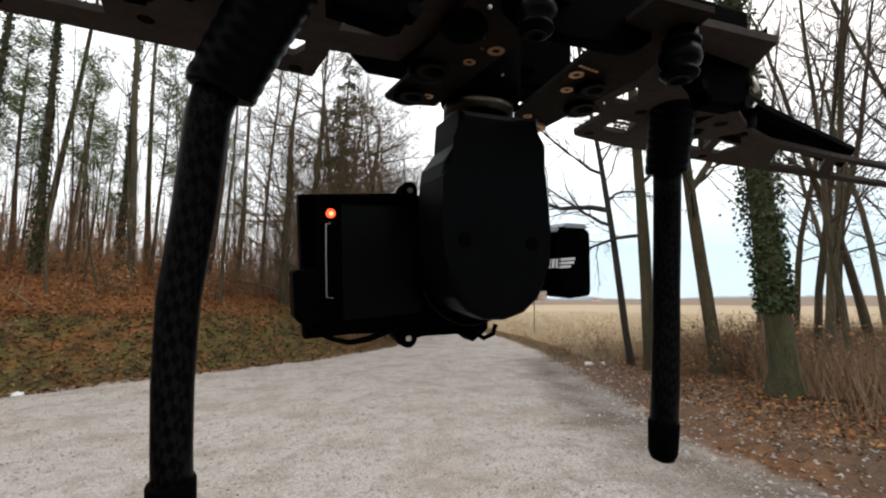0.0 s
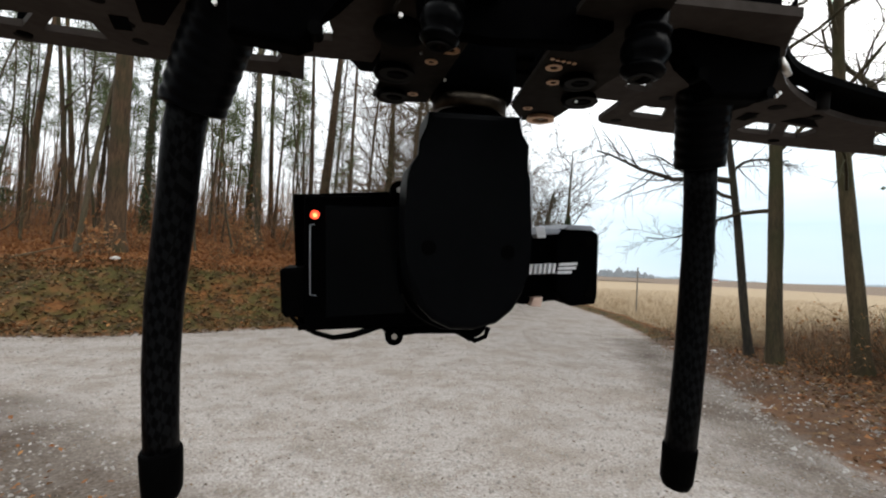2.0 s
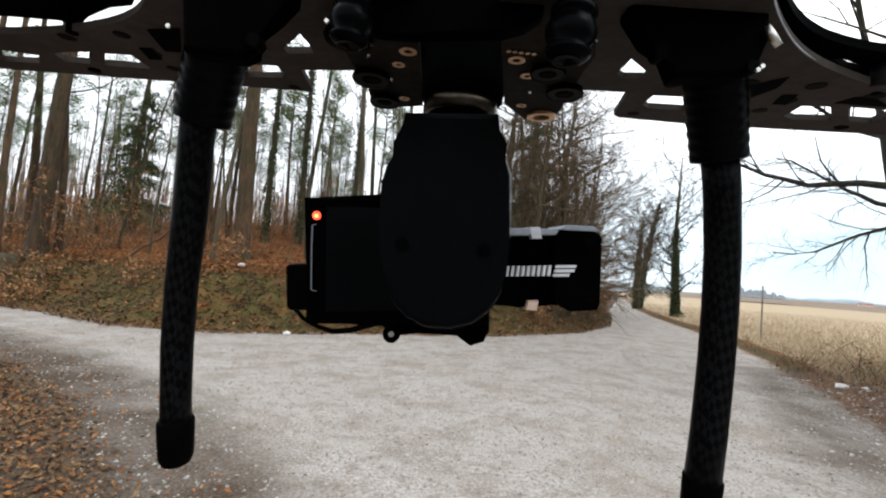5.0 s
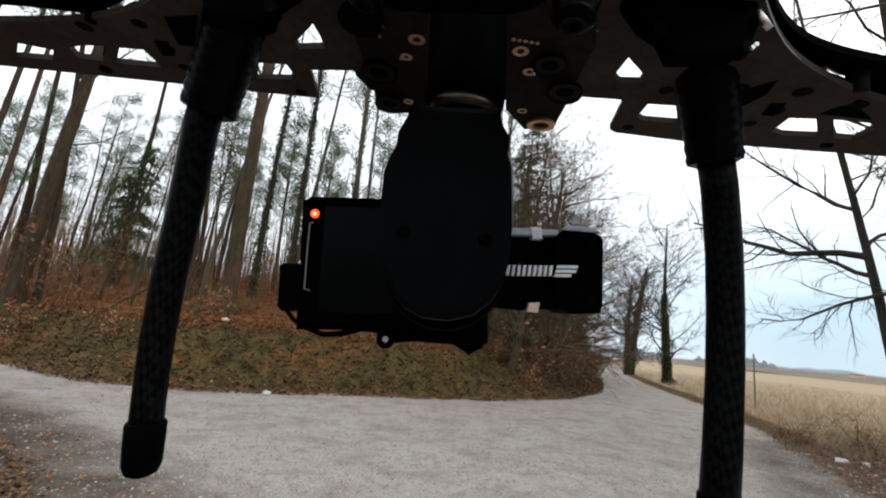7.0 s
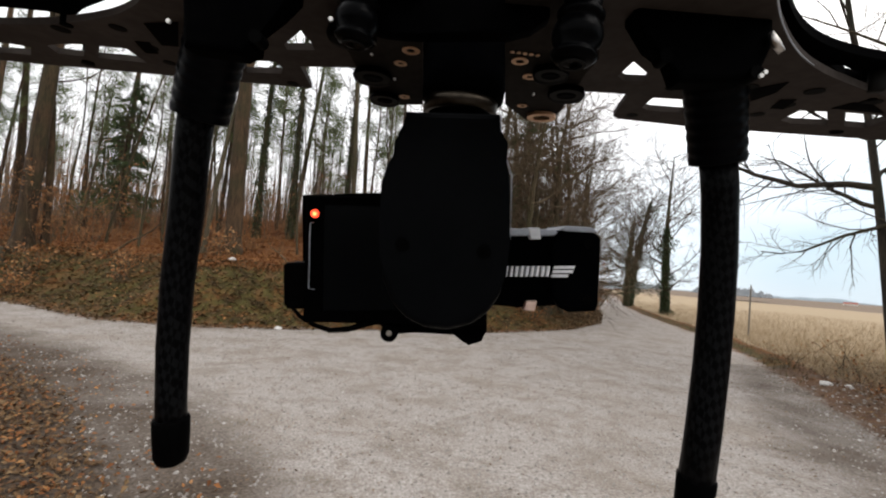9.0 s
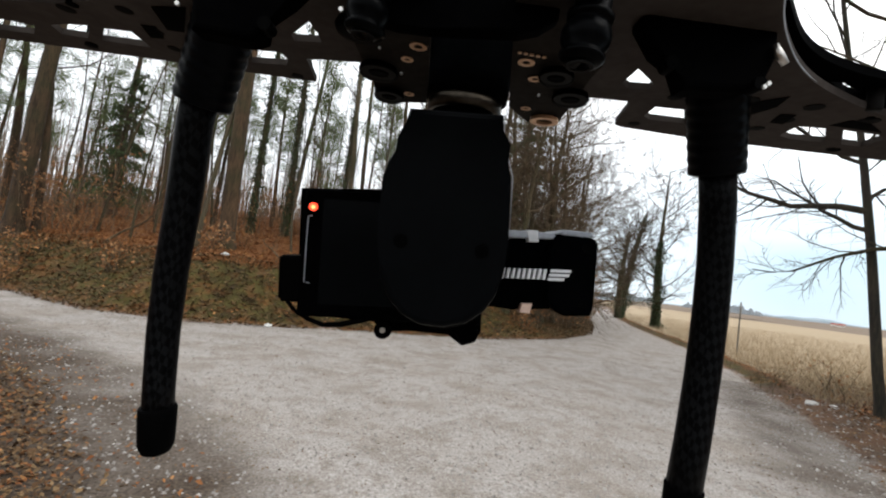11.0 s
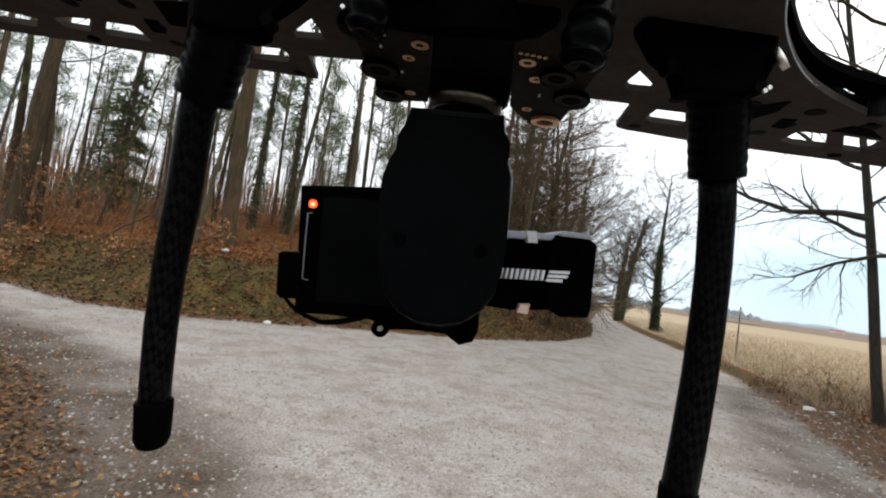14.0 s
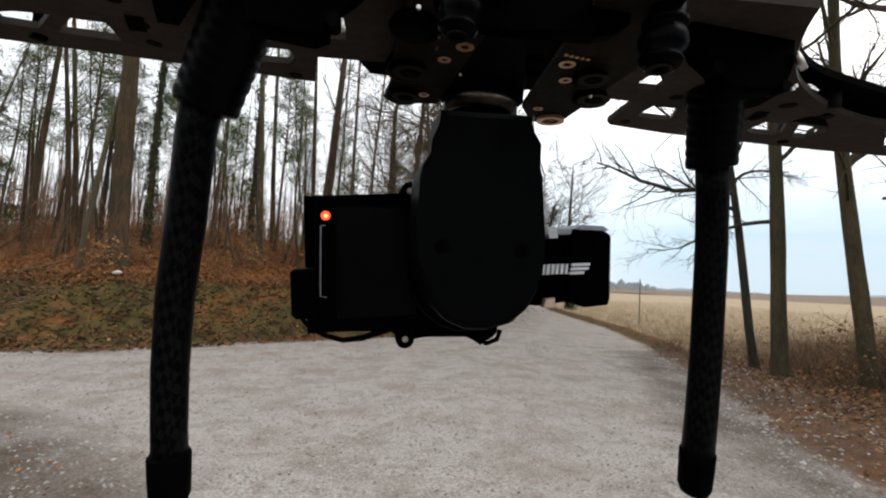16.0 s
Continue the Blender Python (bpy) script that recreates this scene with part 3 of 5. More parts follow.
POLE = dict(count=(19, 5, 3), angle=((0.5, 1.1), (0.4, 1.0), (0.4, 0.9)), ratio=(0.16, 0.5, 0.55), thin=(0.28, 0.5, 0.5),
            wob=(0.22, 0.28, 0.3), rise=(0.08, 0.04, 0.0), least=0.008)


def cards(points, size, rng, material, name, droop=0.0, slim=0.45):
    """Loose small leaves round points: folded rhombs at every angle."""
    p = np.array(points)
    n = len(p)
    u = rng.normal(size=(n, 3))
    u[:, 2] = u[:, 2] * 0.6 - droop
    u /= np.linalg.norm(u, axis=1)[:, None]
    v = np.cross(u, rng.normal(size=(n, 3)))
    v /= np.linalg.norm(v, axis=1)[:, None]
    s = size * rng.uniform(0.6, 1.4, n)[:, None]
    verts = np.stack([p - u * s, p + v * s * slim, p + u * s, p - v * s * slim], 1).reshape(-1, 3)
    i = np.arange(n) * 4
    return shape(name, verts.tolist(), np.stack([i, i + 1, i + 2, i + 3], 1).tolist(), material, False)


def child(name, mesh, parent, label=""):
    ob = new(name, mesh)
    ob.parent = parent
    if label:
        tagged(ob, label)
    return ob


def tree(seed, height, radius, opts, bark, start=0.35, lean=(0, 0), wob=0.05, ivy=0, ivy_top=0.6, ivy_low=0.0, ivy_leaf=0.055, twig=None, flare=1.5, limbs=(), bushy=0.10, label="", category="tree"):
    """A bare broadleaf tree: flared trunk, limbs and twigs, and ivy up its trunk where it has any."""
    g = Grow(seed)
    r, rn = g.r, np.random.default_rng(seed)
    segs = 12
    pts, d = [Vector((0, 0, -0.25))], Vector((lean[0], lean[1], 1)).normalized()
    for i in range(segs):
        d = (d + Vector((r.uniform(-wob, wob), r.uniform(-wob, wob), 0.03))).normalized()
        pts.append(pts[-1] + d * (height + 0.25) / segs)
    rad = [radius * (1 - 0.88 * (i / segs) ** 1.15) for i in range(segs + 1)]
    fine, fr = [], []
    for i in range(segs):
        for k in range(2):
            fine.append(pts[i].lerp(pts[i + 1], k / 2))
            fr.append((rad[i] + (rad[i + 1] - rad[i]) * k / 2) * r.uniform(0.95, 1.05))
    fine.append(pts[-1])
    fr.append(rad[-1])
    fr[0] *= flare
    fine.insert(1, fine[0].lerp(fine[1], 0.55))
    fr.insert(1, radius * (1 + (flare - 1) * 0.4))
    g.tube("trunk", fine, fr, 12)
    g.spread(pts, height, radius, 0, opts, start)
    for z, way, length, thick in limbs:
        j = min(int(z / height * segs), segs - 1)
        p = pts[j].lerp(pts[j + 1], z / height * segs - j)
        q = g.path(p, Vector(way), length, 8, 0.34, 0.0)
        g.tube("crown", q, [thick * (1 - 0.75 * i / 8) for i in range(9)], 7)
        g.spread(q, length, thick, 1, dict(opts, count=(0, 14, 9)), 0.15)
    top = new("tree")
    tagged(top, label, category)
    child("trunk", shape("trunk", g.v["trunk"], g.f["trunk"], bark), top)
    child("crown", shape("crown", g.v["crown"], g.f["crown"], twig or TWIG), top)
    if ivy:
        leaves = []
        for _ in range(ivy):
            k = (ivy_low + (ivy_top - ivy_low) * rn.random() ** 1.2) * segs
            j = min(int(k), segs - 1)
            p = pts[j].lerp(pts[j + 1], k - j)
            a = rn.uniform(0, 6.283)
            q = (rad[j] + abs(rn.normal()) * (0.05 + bushy * max(0.0, math.sin(k * 2.3 + seed + 0.8 * math.sin(a)))))
            leaves.append((p.x + math.cos(a) * q, p.y + math.sin(a) * q, p.z))
        child("ivy", cards(leaves, ivy_leaf, rn, IVY, "ivy", 0.3, 0.8), top, "dark green climbing ivy")
    return top


def conifer(seed, height, radius, kind, label, low=0.42, boughs=27):
    """A spruce with drooping boughs to low down, or a pine with a high ragged crown."""
    g = Grow(seed)
    r, rn = g.r, np.random.default_rng(seed)
    pts = g.path(Vector((0, 0, -0.2)), Vector((r.uniform(-0.04, 0.04), r.uniform(-0.04, 0.04), 1)), height, 10, 0.03, 0.02)
    g.tube("trunk", pts, [radius * (1 - 0.9 * i / 10) * (1.3 if i == 0 else 1) for i in range(11)], 9)
    leaves = []
    n = 70 if kind == "spruce" else boughs
    for i in range(n):
        k = (0.12 + 0.86 * i / n) if kind == "spruce" else (low + (0.99 - low) * i / n)
        f = k * 10
        j = min(int(f), 9)
        p = pts[j].lerp(pts[j + 1], f - j)
        a = r.uniform(0, 6.283)
        if kind == "spruce":
            L = (0.32 * height * (1 - k) + 0.25) * r.uniform(0.65, 1.1)
            way, rise = Vector((math.cos(a), math.sin(a), 0.1)), -0.12
        else:
            L = height * 0.13 * r.uniform(0.5, 1.2) * (1.25 - k * 0.8)
            way, rise = Vector((math.cos(a), math.sin(a), 0.35)), 0.08
        q = g.path(p, way, L, 4, 0.16, rise)
        g.tube("crown", q, [0.03 * (1 - 0.2 * s) for s in range(5)], 4)
        m = int(64 * (0.4 + L / 2.2)) if kind == "spruce" else 200
        for _ in range(m):
            t = r.random() ** 0.7 * 4 if kind == "spruce" else 2 + r.random() * 2.2
            jj = min(int(t), 3)
            c = q[jj].lerp(q[jj + 1], t - jj)
            w = 0.10 * L if kind == "spruce" else 0.27
            leaves.append((c.x + r.gauss(0, w), c.y + r.gauss(0, w), c.z + r.gauss(-0.06 if kind == "spruce" else 0.05, 0.09 if kind == "spruce" else 0.2)))
    top = new("conifer")
    tagged(top, label, "tree")
    child("trunk", shape("trunk", g.v["trunk"], g.f["trunk"], BARK_BROWN), top)
    child("crown", shape("crown", g.v["crown"], g.f["crown"], TWIG), top)
    child("needles", cards(leaves, 0.12 if kind == "spruce" else 0.085, rn, NEEDLE if kind == "spruce" else PINE, "needles", 0.35, 0.2), top)
    return top


def shrub(seed, height, stems, leaf, label, name="shrub", material=None):
    """Thin arching stems from one root, with a few dry leaves left."""
    g = Grow(seed)
    r, rn = g.r, np.random.default_rng(seed)
    leaves = []
    for _ in range(stems):
        a, o = r.uniform(0, 6.283), r.uniform(0.2, 0.9)
        L = height * r.uniform(0.5, 1.15)
        q = g.path(Vector((r.gauss(0, 0.18), r.gauss(0, 0.18), -0.05)), Vector((math.cos(a) * o, math.sin(a) * o, 1.1)), L, 6, 0.2, -0.02)
        g.tube("trunk", q, [0.011 * (1 - 0.75 * s / 6) for s in range(7)], 4)
        for _ in range(6):
            t = 1 + r.random() * 4.9
            j = min(int(t), 5)
            p = q[j].lerp(q[j + 1], t - j)
            w = g.path(p, Vector((r.gauss(0, 1), r.gauss(0, 1), 0.5)), L * r.uniform(0.12, 0.34), 3, 0.3, 0)
            g.tube("crown", w, [0.005, 0.004, 0.003, 0.002], 3)
            for _ in range(leaf):
                c = w[r.randint(1, 3)]
                leaves.append((c.x + r.gauss(0, 0.06), c.y + r.gauss(0, 0.06), c.z + r.gauss(0, 0.05)))
    top = new(name)
    tagged(top, label, "shrub")
    tagged(child("brush", shape("brush", g.v["trunk"], g.f["trunk"], TWIG_PALE), top), kind="stuff")
    tagged(child("brushwood", shape("brushwood", g.v["crown"], g.f["crown"], TWIG_PALE), top), kind="stuff")
    if leaves:
        child("foliage", cards(leaves, 0.045, rn, material or BEECH_LEAF, "foliage", 0.3, 0.6), top, "dry orange-brown leaves")
    return top


def stand(ob, x, y, turn=0.0, size=1.0, sink=0.0):
    ob.matrix_basis = Matrix.Translation((x, y, high(x, y) - sink)) @ Matrix.Rotation(turn, 4, "Z") @ Matrix.Scale(size, 4)
    return ob


def again(ob, x, y, turn=0.0, size=1.0, lean=0.0):
    m = Matrix.Translation((x, y, high(x, y) - 0.03)) @ Matrix.Rotation(lean, 4, "Y") @ Matrix.Rotation(turn, 4, "Z") @ Matrix.Scale(size / ob.scale[0], 4)
    return copy_thing(ob, m)


# roadside trees by the field
stand(tree(11, 13, 0.095, DROOP, BARK_NEAR_BLACK, 0.34, (-0.08, 0.06), 0.05, limbs=((4.2, (-0.75, 0.6, 0.5), 3.4, 0.075), (3.8, (-0.8, 0.55, 0.1), 2.2, 0.05), (5.2, (-0.6, 0.8, 0.7), 3.0, 0.05), (4.2, (0.5, 0.4, 0.8), 2.4, 0.05)),
           twig=BARK_NEAR_BLACK, label="bare beech with long drooping limbs beside the gravel"), 8.82, 8.14)
stand(tree(12, 17, 0.15, DROOP, BARK_DARK, 0.35, (0.0, 0.0), 0.025, limbs=((3.4, (-0.6, 0.8, 0.25), 3.0, 0.05), (4.6, (0.7, -0.5, 0.4), 2.6, 0.05)), twig=BARK_DARK, label="tall bare grey-barked tree at the field edge"), 8.65, 7.43)
stand(tree(13, 16, 0.15, OPEN, BARK_DARK, 0.22, (0.0, 0.03), 0.05, limbs=((4.4, (0.6, -0.6, 0.9), 4.0, 0.09), (5.0, (-0.6, 0.5, 0.9), 3.2, 0.07)), twig=BARK_DARK, label="bare grey roadside tree with forked limbs"), 9.5, 6.4)
stand(tree(14, 16, 0.23, OPEN, BARK_MOSSY, 0.35, (0.02, 0.0), 0.03, ivy=7000, ivy_low=0.1, ivy_top=0.62, ivy_leaf=0.034, bushy=0.09, flare=1.8, label="stout ivy-clad tree with mossy foot by the track"), 8.2, 4.4)
slim_tree = tree(15, 14, 0.10, OPEN, BARK_GREY, 0.24, (0.05, 0.0), 0.06, label="slim bare tree in roadside brush")
crooked_tree = tree(16, 12, 0.12, OPEN, BARK_DARK, 0.22, (-0.07, 0.03), 0.09, label="crooked bare tree with many limbs in roadside brush")
stand(slim_tree, 11.8, 5.4, 0.3)
stand(crooked_tree, 12.4, 3.2, 1.3)
# the lone tree in the field and the ivy-clad pair along the lane
stand(tree(21, 11.8, 0.25, LONE, BARK_DARK, 0.16, (0.01, 0), 0.03, ivy=5200, ivy_top=0.55, bushy=0.32, label="bare lone tree with ivied trunk beside the lane"), 16.7, 31.6, 0.8)
stand(tree(22, 12, 0.34, LONE, BARK_DARK, 0.3, (0.12, 0), 0.05, ivy=16000, ivy_top=0.97, bushy=1.2, label="old ivy-smothered tree along the lane"), 20.6, 46.5, 0.2)
stand(tree(23, 10, 0.36, LONE, BARK_DARK, 0.3, (-0.04, 0), 0.04, ivy=3000, ivy_top=0.9, bushy=0.4, label="old ivy-covered tree along the lane"), 19.6, 44.6, 1.9)

# forest: a few kinds, each copied
poles = [tree(31 + i, (17, 19, 15, 18)[i], (0.105, 0.135, 0.07, 0.085)[i], POLE, (BARK_BROWN, BARK_GREY, BARK_DARK, BARK_GREY)[i], 0.28,
              (0.02 * (i - 1), 0.0), 0.035, label="tall slender bare forest tree") for i in range(4)]
ivied = tree(41, 18, 0.15, POLE, BARK_DARK, 0.5, (0.01, 0), 0.02, ivy=2600, ivy_top=0.8, label="slim forest tree clad in ivy")
stout = tree(42, 20, 0.30, POLE, BARK_BROWN, 0.4, (-0.03, 0), 0.02, label="thick brown-barked forest tree")
pine = conifer(51, 17, 0.17, "pine", "tall pine with a high ragged crown")
young_pine = conifer(54, 11, 0.085, "pine", "slender young pine with tufted crown")
tall_pine = conifer(55, 25, 0.16, "pine", "very tall pine with a bare trunk and high dark crown", 0.54, 44)
spruce = conifer(52, 9, 0.13, "spruce", "dark green spruce with drooping boughs")
spruces = conifer(53, 13, 0.17, "spruce", "tall dark spruce among bare trees")
hedge = tree(61, 9.5, 0.16, HEDGE, BARK_DARK, 0.06, (0.1, 0), 0.1, twig=TWIG_PALE, label="densely twigged bare tree leaning over the lane")
beech = shrub(71, 2.4, 7, 7, "young beech keeping its orange leaves", "beech_sapling")
tall_beech = shrub(75, 4.6, 8, 9, "slender young beech with rust-coloured leaves", "beech_sapling")
bramble = shrub(72, 1.0, 16, 2, "tangle of pale bramble stems")
brush = shrub(74, 1.9, 24, 2, "dense brown bare brush along the lane")
thicket = shrub(73, 1.7, 16, 1, "bare reddish brush at the field edge")

sapling = tree(81, 9, 0.05, SLIM, BARK_DARK, 0.25, (0.05, 0.0), 0.07, label="thin leaning bare sapling")
sapling_bent = tree(82, 7.5, 0.045, SLIM, BARK_GREY, 0.25, (-0.09, 0.02), 0.09, label="thin crooked bare sapling")

for ob in (*poles, ivied, stout, pine, young_pine, tall_pine, spruce, spruces):
    tagged(ob, group="forest trees")
for ob in (beech, tall_beech, sapling, sapling_bent):
    tagged(ob, group="saplings in the forest")
for ob in (slim_tree, crooked_tree):
    tagged(ob, group="slim trees in roadside brush")
tagged(hedge, group="twigged trees along the lane")
tagged(bramble, group="bramble tangles in the forest")
tagged(brush, group="brush along the lane")
tagged(thicket, group="brush at the field edge")

# more bare trees along the field edge behind the brush
for k, (x, y, q) in enumerate(((12.6, 6.0, 0.9), (16.9, 7.5, 1.05), (11.3, 4.8, 0.75), (14.5, 5.6, 0.95), (19.7, 7.2, 1.15), (12.1, 4.1, 0.8), (16.3, 5.0, 1), (13.0, 3.5, 0.9), (19.5, 4.5, 1.1), (14.3, 2.5, 0.95), (16.5, 9.5, 1), (20.5, 10.4, 1.1), (12.4, 1.3, 0.85), (17.0, 0.6, 1.05), (22.9, 9.9, 1.2))):
    again((slim_tree, crooked_tree)[k % 2], x, y, 1.9 * k, q, 0.04 * ((k * 7) % 5 - 2))

# single trees that stand out
stand(stout, -7.6, 15.6, 0.3)
again(poles[3], -8.4, 15.1, 1.0, 1.05, 0.05)
again(stout, -15.5, 15.9, 2.0, 1.05)
again(poles[0], -15.3, 16.6, 1.0, 1.25)
again(poles[2], -13.8, 17.6, 0.5, 0.8, 0.12)
stand(ivied, -9.4, 21.5, 0.0)
again(ivied, -7.6, 21.2, 2.0, 1.05)
again(ivied, -5.6, 24.0, 4.0, 1.05)
stand(poles[1], -4.2, 19.6, 0.7)
again(stout, -2.0, 22.5, 4.0, 0.9, 0.08)
stand(spruce, -18.5, 24.0, 0.0)
stand(spruces, 3.7, 21.7, 0.0, 1.1)
again(spruces, 5.4, 26.5, 2.0, 1.15)
again(spruce, -20.0, 26.5, 2.0, 1.1)
for k, (a, dist, q) in enumerate(((-49, 25, 1.0), (-45, 31, 1.1), (-37.5, 33, 1.12), (-33, 27, 1.0), (-29.5, 34, 1.08), (-19.5, 32, 1.1), (-10.5, 30, 1.05), (-6, 27, 0.95), (-52.5, 29, 1.05), (-47, 21.5, 0.85), (-1.5, 31, 1.0))):
    x, y = math.sin(radians(a)) * dist, math.cos(radians(a)) * dist
    if k == 0:
        stand(tall_pine, x, y)
    else:
        again(tall_pine, x, y, 2.1 * k, q, 0.045 * math.sin(2.7 * k))
stand(pine, -12.5, 24.0, 0.0, 0.68)
for k, (x, y, q) in enumerate([(-21.5, 20.5, 1.0), (-19.8, 23.5, 1.1), (-17.5, 27.0, 1.05), (-24.5, 24.5, 1.15), (-15.4, 25.5, 0.95), (-9.0, 29.0, 1.0), (-22.8, 29.5, 1.2), (-12.0, 31.0, 1.1), (-3.5, 28.5, 1.0)]):
    again(pine, x, y, 1.1 * k, 0.64 * q)
for k, (x, y) in enumerate([(3.0, 17.2), (5.0, 19.4), (6.6, 22.6), (8.0, 26.2), (10.0, 32.0), (12.0, 37.5), (1.2, 18.6), (4.2, 22.0), (14.2, 42.5), (2.2, 20.5), (6.4, 28.0), (4.0, 18.1), (6.0, 20.9), (7.2, 24.4), (9.0, 29.2)]):
    (stand if k == 0 else again)(hedge, x, y, 1.3 * k, (1.0, 1.15, 1.3, 1.2, 1.2, 1.0, 1.2, 1.4, 0.9, 1.3, 1.5, 0.9, 1.05, 1.1, 1.15)[k])
stand(poles[0], -11.0, 19.0)
stand(poles[2], -1.0, 17.2, 1.0, 0.9)
stand(poles[3], 0.4, 21.0, 1.0)

rr = random.Random(8)
for k in range(10):
    a, dist = radians(-47 + 4.4 * k + rr.uniform(-1.5, 1.5)), rr.uniform(23, 35)
    (stand if k == 0 else again)(young_pine, math.sin(a) * dist, math.cos(a) * dist, 1.7 * k, 1.0 if k == 0 else rr.uniform(0.85, 1.15))

rr = random.Random(5)
placed = []
while len(placed) < 27:
    a, dist = radians(rr.uniform(-66, 17)), 20.5 + 55 * rr.random() ** 1.0
    x, y = math.sin(a) * dist, math.cos(a) * dist
    h, d, w = plan(np.array([x]), np.array([y]))
    if w[0] != 0 or d[0] < 8 or any(math.hypot(x - u, y - v) < 1.3 for u, v in placed):
        continue
    placed.append((x, y))
    c = rr.random()
    kind = poles[(0, 2, 3)[rr.randrange(3)]] if c < 0.36 else pine if c < 0.6 else young_pine if c < 0.82 else ivied if c < 0.89 else spruces if c < 0.93 else sapling
    again(kind, x, y, rr.uniform(0, 6.28), rr.uniform(0.5, 0.82) * (0.9 + dist / 200), rr.uniform(-0.06, 0.06))
stand(beech, -14.2, 17.4)
stand(tall_beech, -15.0, 16.2, 1.0)
for x, y, a, q in ((-16.2, 18.2, 1.0, 1.1), (-16.9, 16.4, 2.6, 1.15), (-13.2, 15.9, 0.4, 0.75), (-3.0, 19.5, 4.0, 1.0), (-4.8, 18.2, 2.0, 0.8), (-1.0, 18.8, 5.0, 0.9), (-8.2, 17.6, 0.8, 0.7)):
    again(tall_beech, x, y, a, q)
again(beech, -17.0, 17.6, 2.0, 1.2)
again(beech, -1.2, 18.0, 3.0, 1.0)
for k in range(30):
    a, dist = radians(rr.uniform(-60, 10)), rr.uniform(19, 36)
    x, y = math.sin(a) * dist, math.cos(a) * dist
    if plan(np.array([x]), np.array([y]))[1][0] > 5:
        again(beech, x, y, rr.uniform(0, 6), rr.uniform(0.5, 1.3))


def leaning_pole(x, y, reach, rise):
    """A dead pole propped slantwise over the leaves, with two snapped side shoots."""
    g = Grow(91)
    pts = [Vector((reach * k / 6 + 0.03 * math.sin(2.1 * k), 0.12 * k / 6, rise * k / 6 + 0.05 * math.sin(1.3 * k) - 0.04)) for k in range(7)]
    g.tube("trunk", pts, [0.045 - 0.005 * k for k in range(7)], 8)
    top = new("dead_pole")
    tagged(top, "bleached dead pole leaning over fallen leaves", "branch")
    child("stem", shape("stem", g.v["trunk"], g.f["trunk"], TWIG_PALE), top)
    for k, way in ((3, Vector((0.3, 0.2, 1))), (5, Vector((0.8, -0.3, 0.2)))):
        w = Grow(92 + k)
        w.tube("crown", w.path(pts[k], way, 0.5, 4, 0.2, 0), [0.014, 0.012, 0.009, 0.006, 0.003], 5)
        child("shoot", shape("shoot", w.v["crown"], w.f["crown"], TWIG_PALE), top)
    stand(top, x, y)


leaning_pole(-11.6, 15.1, 1.9, 1.5)
stand(sapling, -11.6, 16.4)
stand(sapling_bent, -5.6, 16.8)
for k in range(46):
    a, dist = radians(rr.uniform(-58, 12)), rr.uniform(17, 40)
    x, y = math.sin(a) * dist, math.cos(a) * dist
    if plan(np.array([x]), np.array([y]))[1][0] > 4:
        again(sapling if k % 2 else sapling_bent, x, y, rr.uniform(0, 6), rr.uniform(0.7, 1.3), rr.uniform(-0.1, 0.1))
for k in range(18):
    a, dist = radians(rr.uniform(-50, 14)), rr.uniform(15.5, 24)
    x, y = math.sin(a) * dist, math.cos(a) * dist
    (stand if k == 0 else again)(bramble, x, y, rr.uniform(0, 6), 1.0 if k == 0 else rr.uniform(0.7, 1.3))
stand(thicket, 10.4, 6.2)
for k in range(80):
    x, y = rr.uniform(8.3, 17), rr.uniform(-3.0, 9.5)
    h, d, w = plan(np.array([x]), np.array([y]))
    if d[0] > 0.9:
        again(thicket, x, y, rr.uniform(0, 6), rr.uniform(0.4, 1.0))
for x, y, q in ((9.0, 10.9, 0.55), (9.5, 9.9, 0.7), (9.9, 9.3, 0.5), (9.2, 11.8, 0.4)):
    again(thicket, x, y, 7 * x, q)
stand(brush, 4.6, 19.0)
for k in range(34):
    y = rr.uniform(17, 42)
    x = float(np.interp(y, [13.7, 16.5, 20.4, 26, 44], [1.7, 5, 7.6, 9.8, 16.4])) - rr.uniform(0.3, 2.4)
    again(brush, x - 0.6, y, rr.uniform(0, 6), rr.uniform(0.8, 1.8))


TWIGWOOD = leafmat("far_stems", [(0.085, 0.062, 0.042), (0.150, 0.112, 0.078), (0.190, 0.130, 0.084), (0.120, 0.092, 0.064)], 0.95)


def woodland(n, near, far):
    """Places in the wood between two distances."""
    a, dist = np.radians(rn.uniform(-75, 18, n)), rn.uniform(near, far, n)
    x, y = np.sin(a) * dist, np.cos(a) * dist
    h, d, w = plan(x, y)
    ok = (w == 0) & (d > 4)
    return x[ok], y[ok], h[ok]


rn = np.random.default_rng(9)
x, y, h = woodland(4200, 40, 100)
blades("far_woods", x, y, h, 8.0 * rn.uniform(0.4, 1.5, len(x)), 0.12, rn, TWIGWOOD, 0.14, "distant bare woodland stems behind the forest edge", "woods")
x, y, h = woodland(3400, 20, 55)
blades("undergrowth", x, y, h, 2.0 * rn.uniform(0.3, 1.4, len(x)), 0.02, rn, TWIGWOOD, 0.5, "thin bare saplings on the forest floor", "undergrowth")
x, y, h = woodland(80000, 34, 95)
up = 8.0 * rn.random(len(x)) ** 2.1
blades("far_twigs", x, y, h + up, 0.8, 0.028, rn, TWIGWOOD, 1.4, "haze of fine bare twigs deep in the wood", "twigs")
x, y, h = woodland(15000, 20, 40)
blades("low_twigs", x, y, h + 2.8 * rn.random(len(x)) ** 1.6, 0.4, 0.014, rn, BEECH_LEAF, 1.6, "fine rust-brown twigs and dead leaves low in the wood", "twigs")


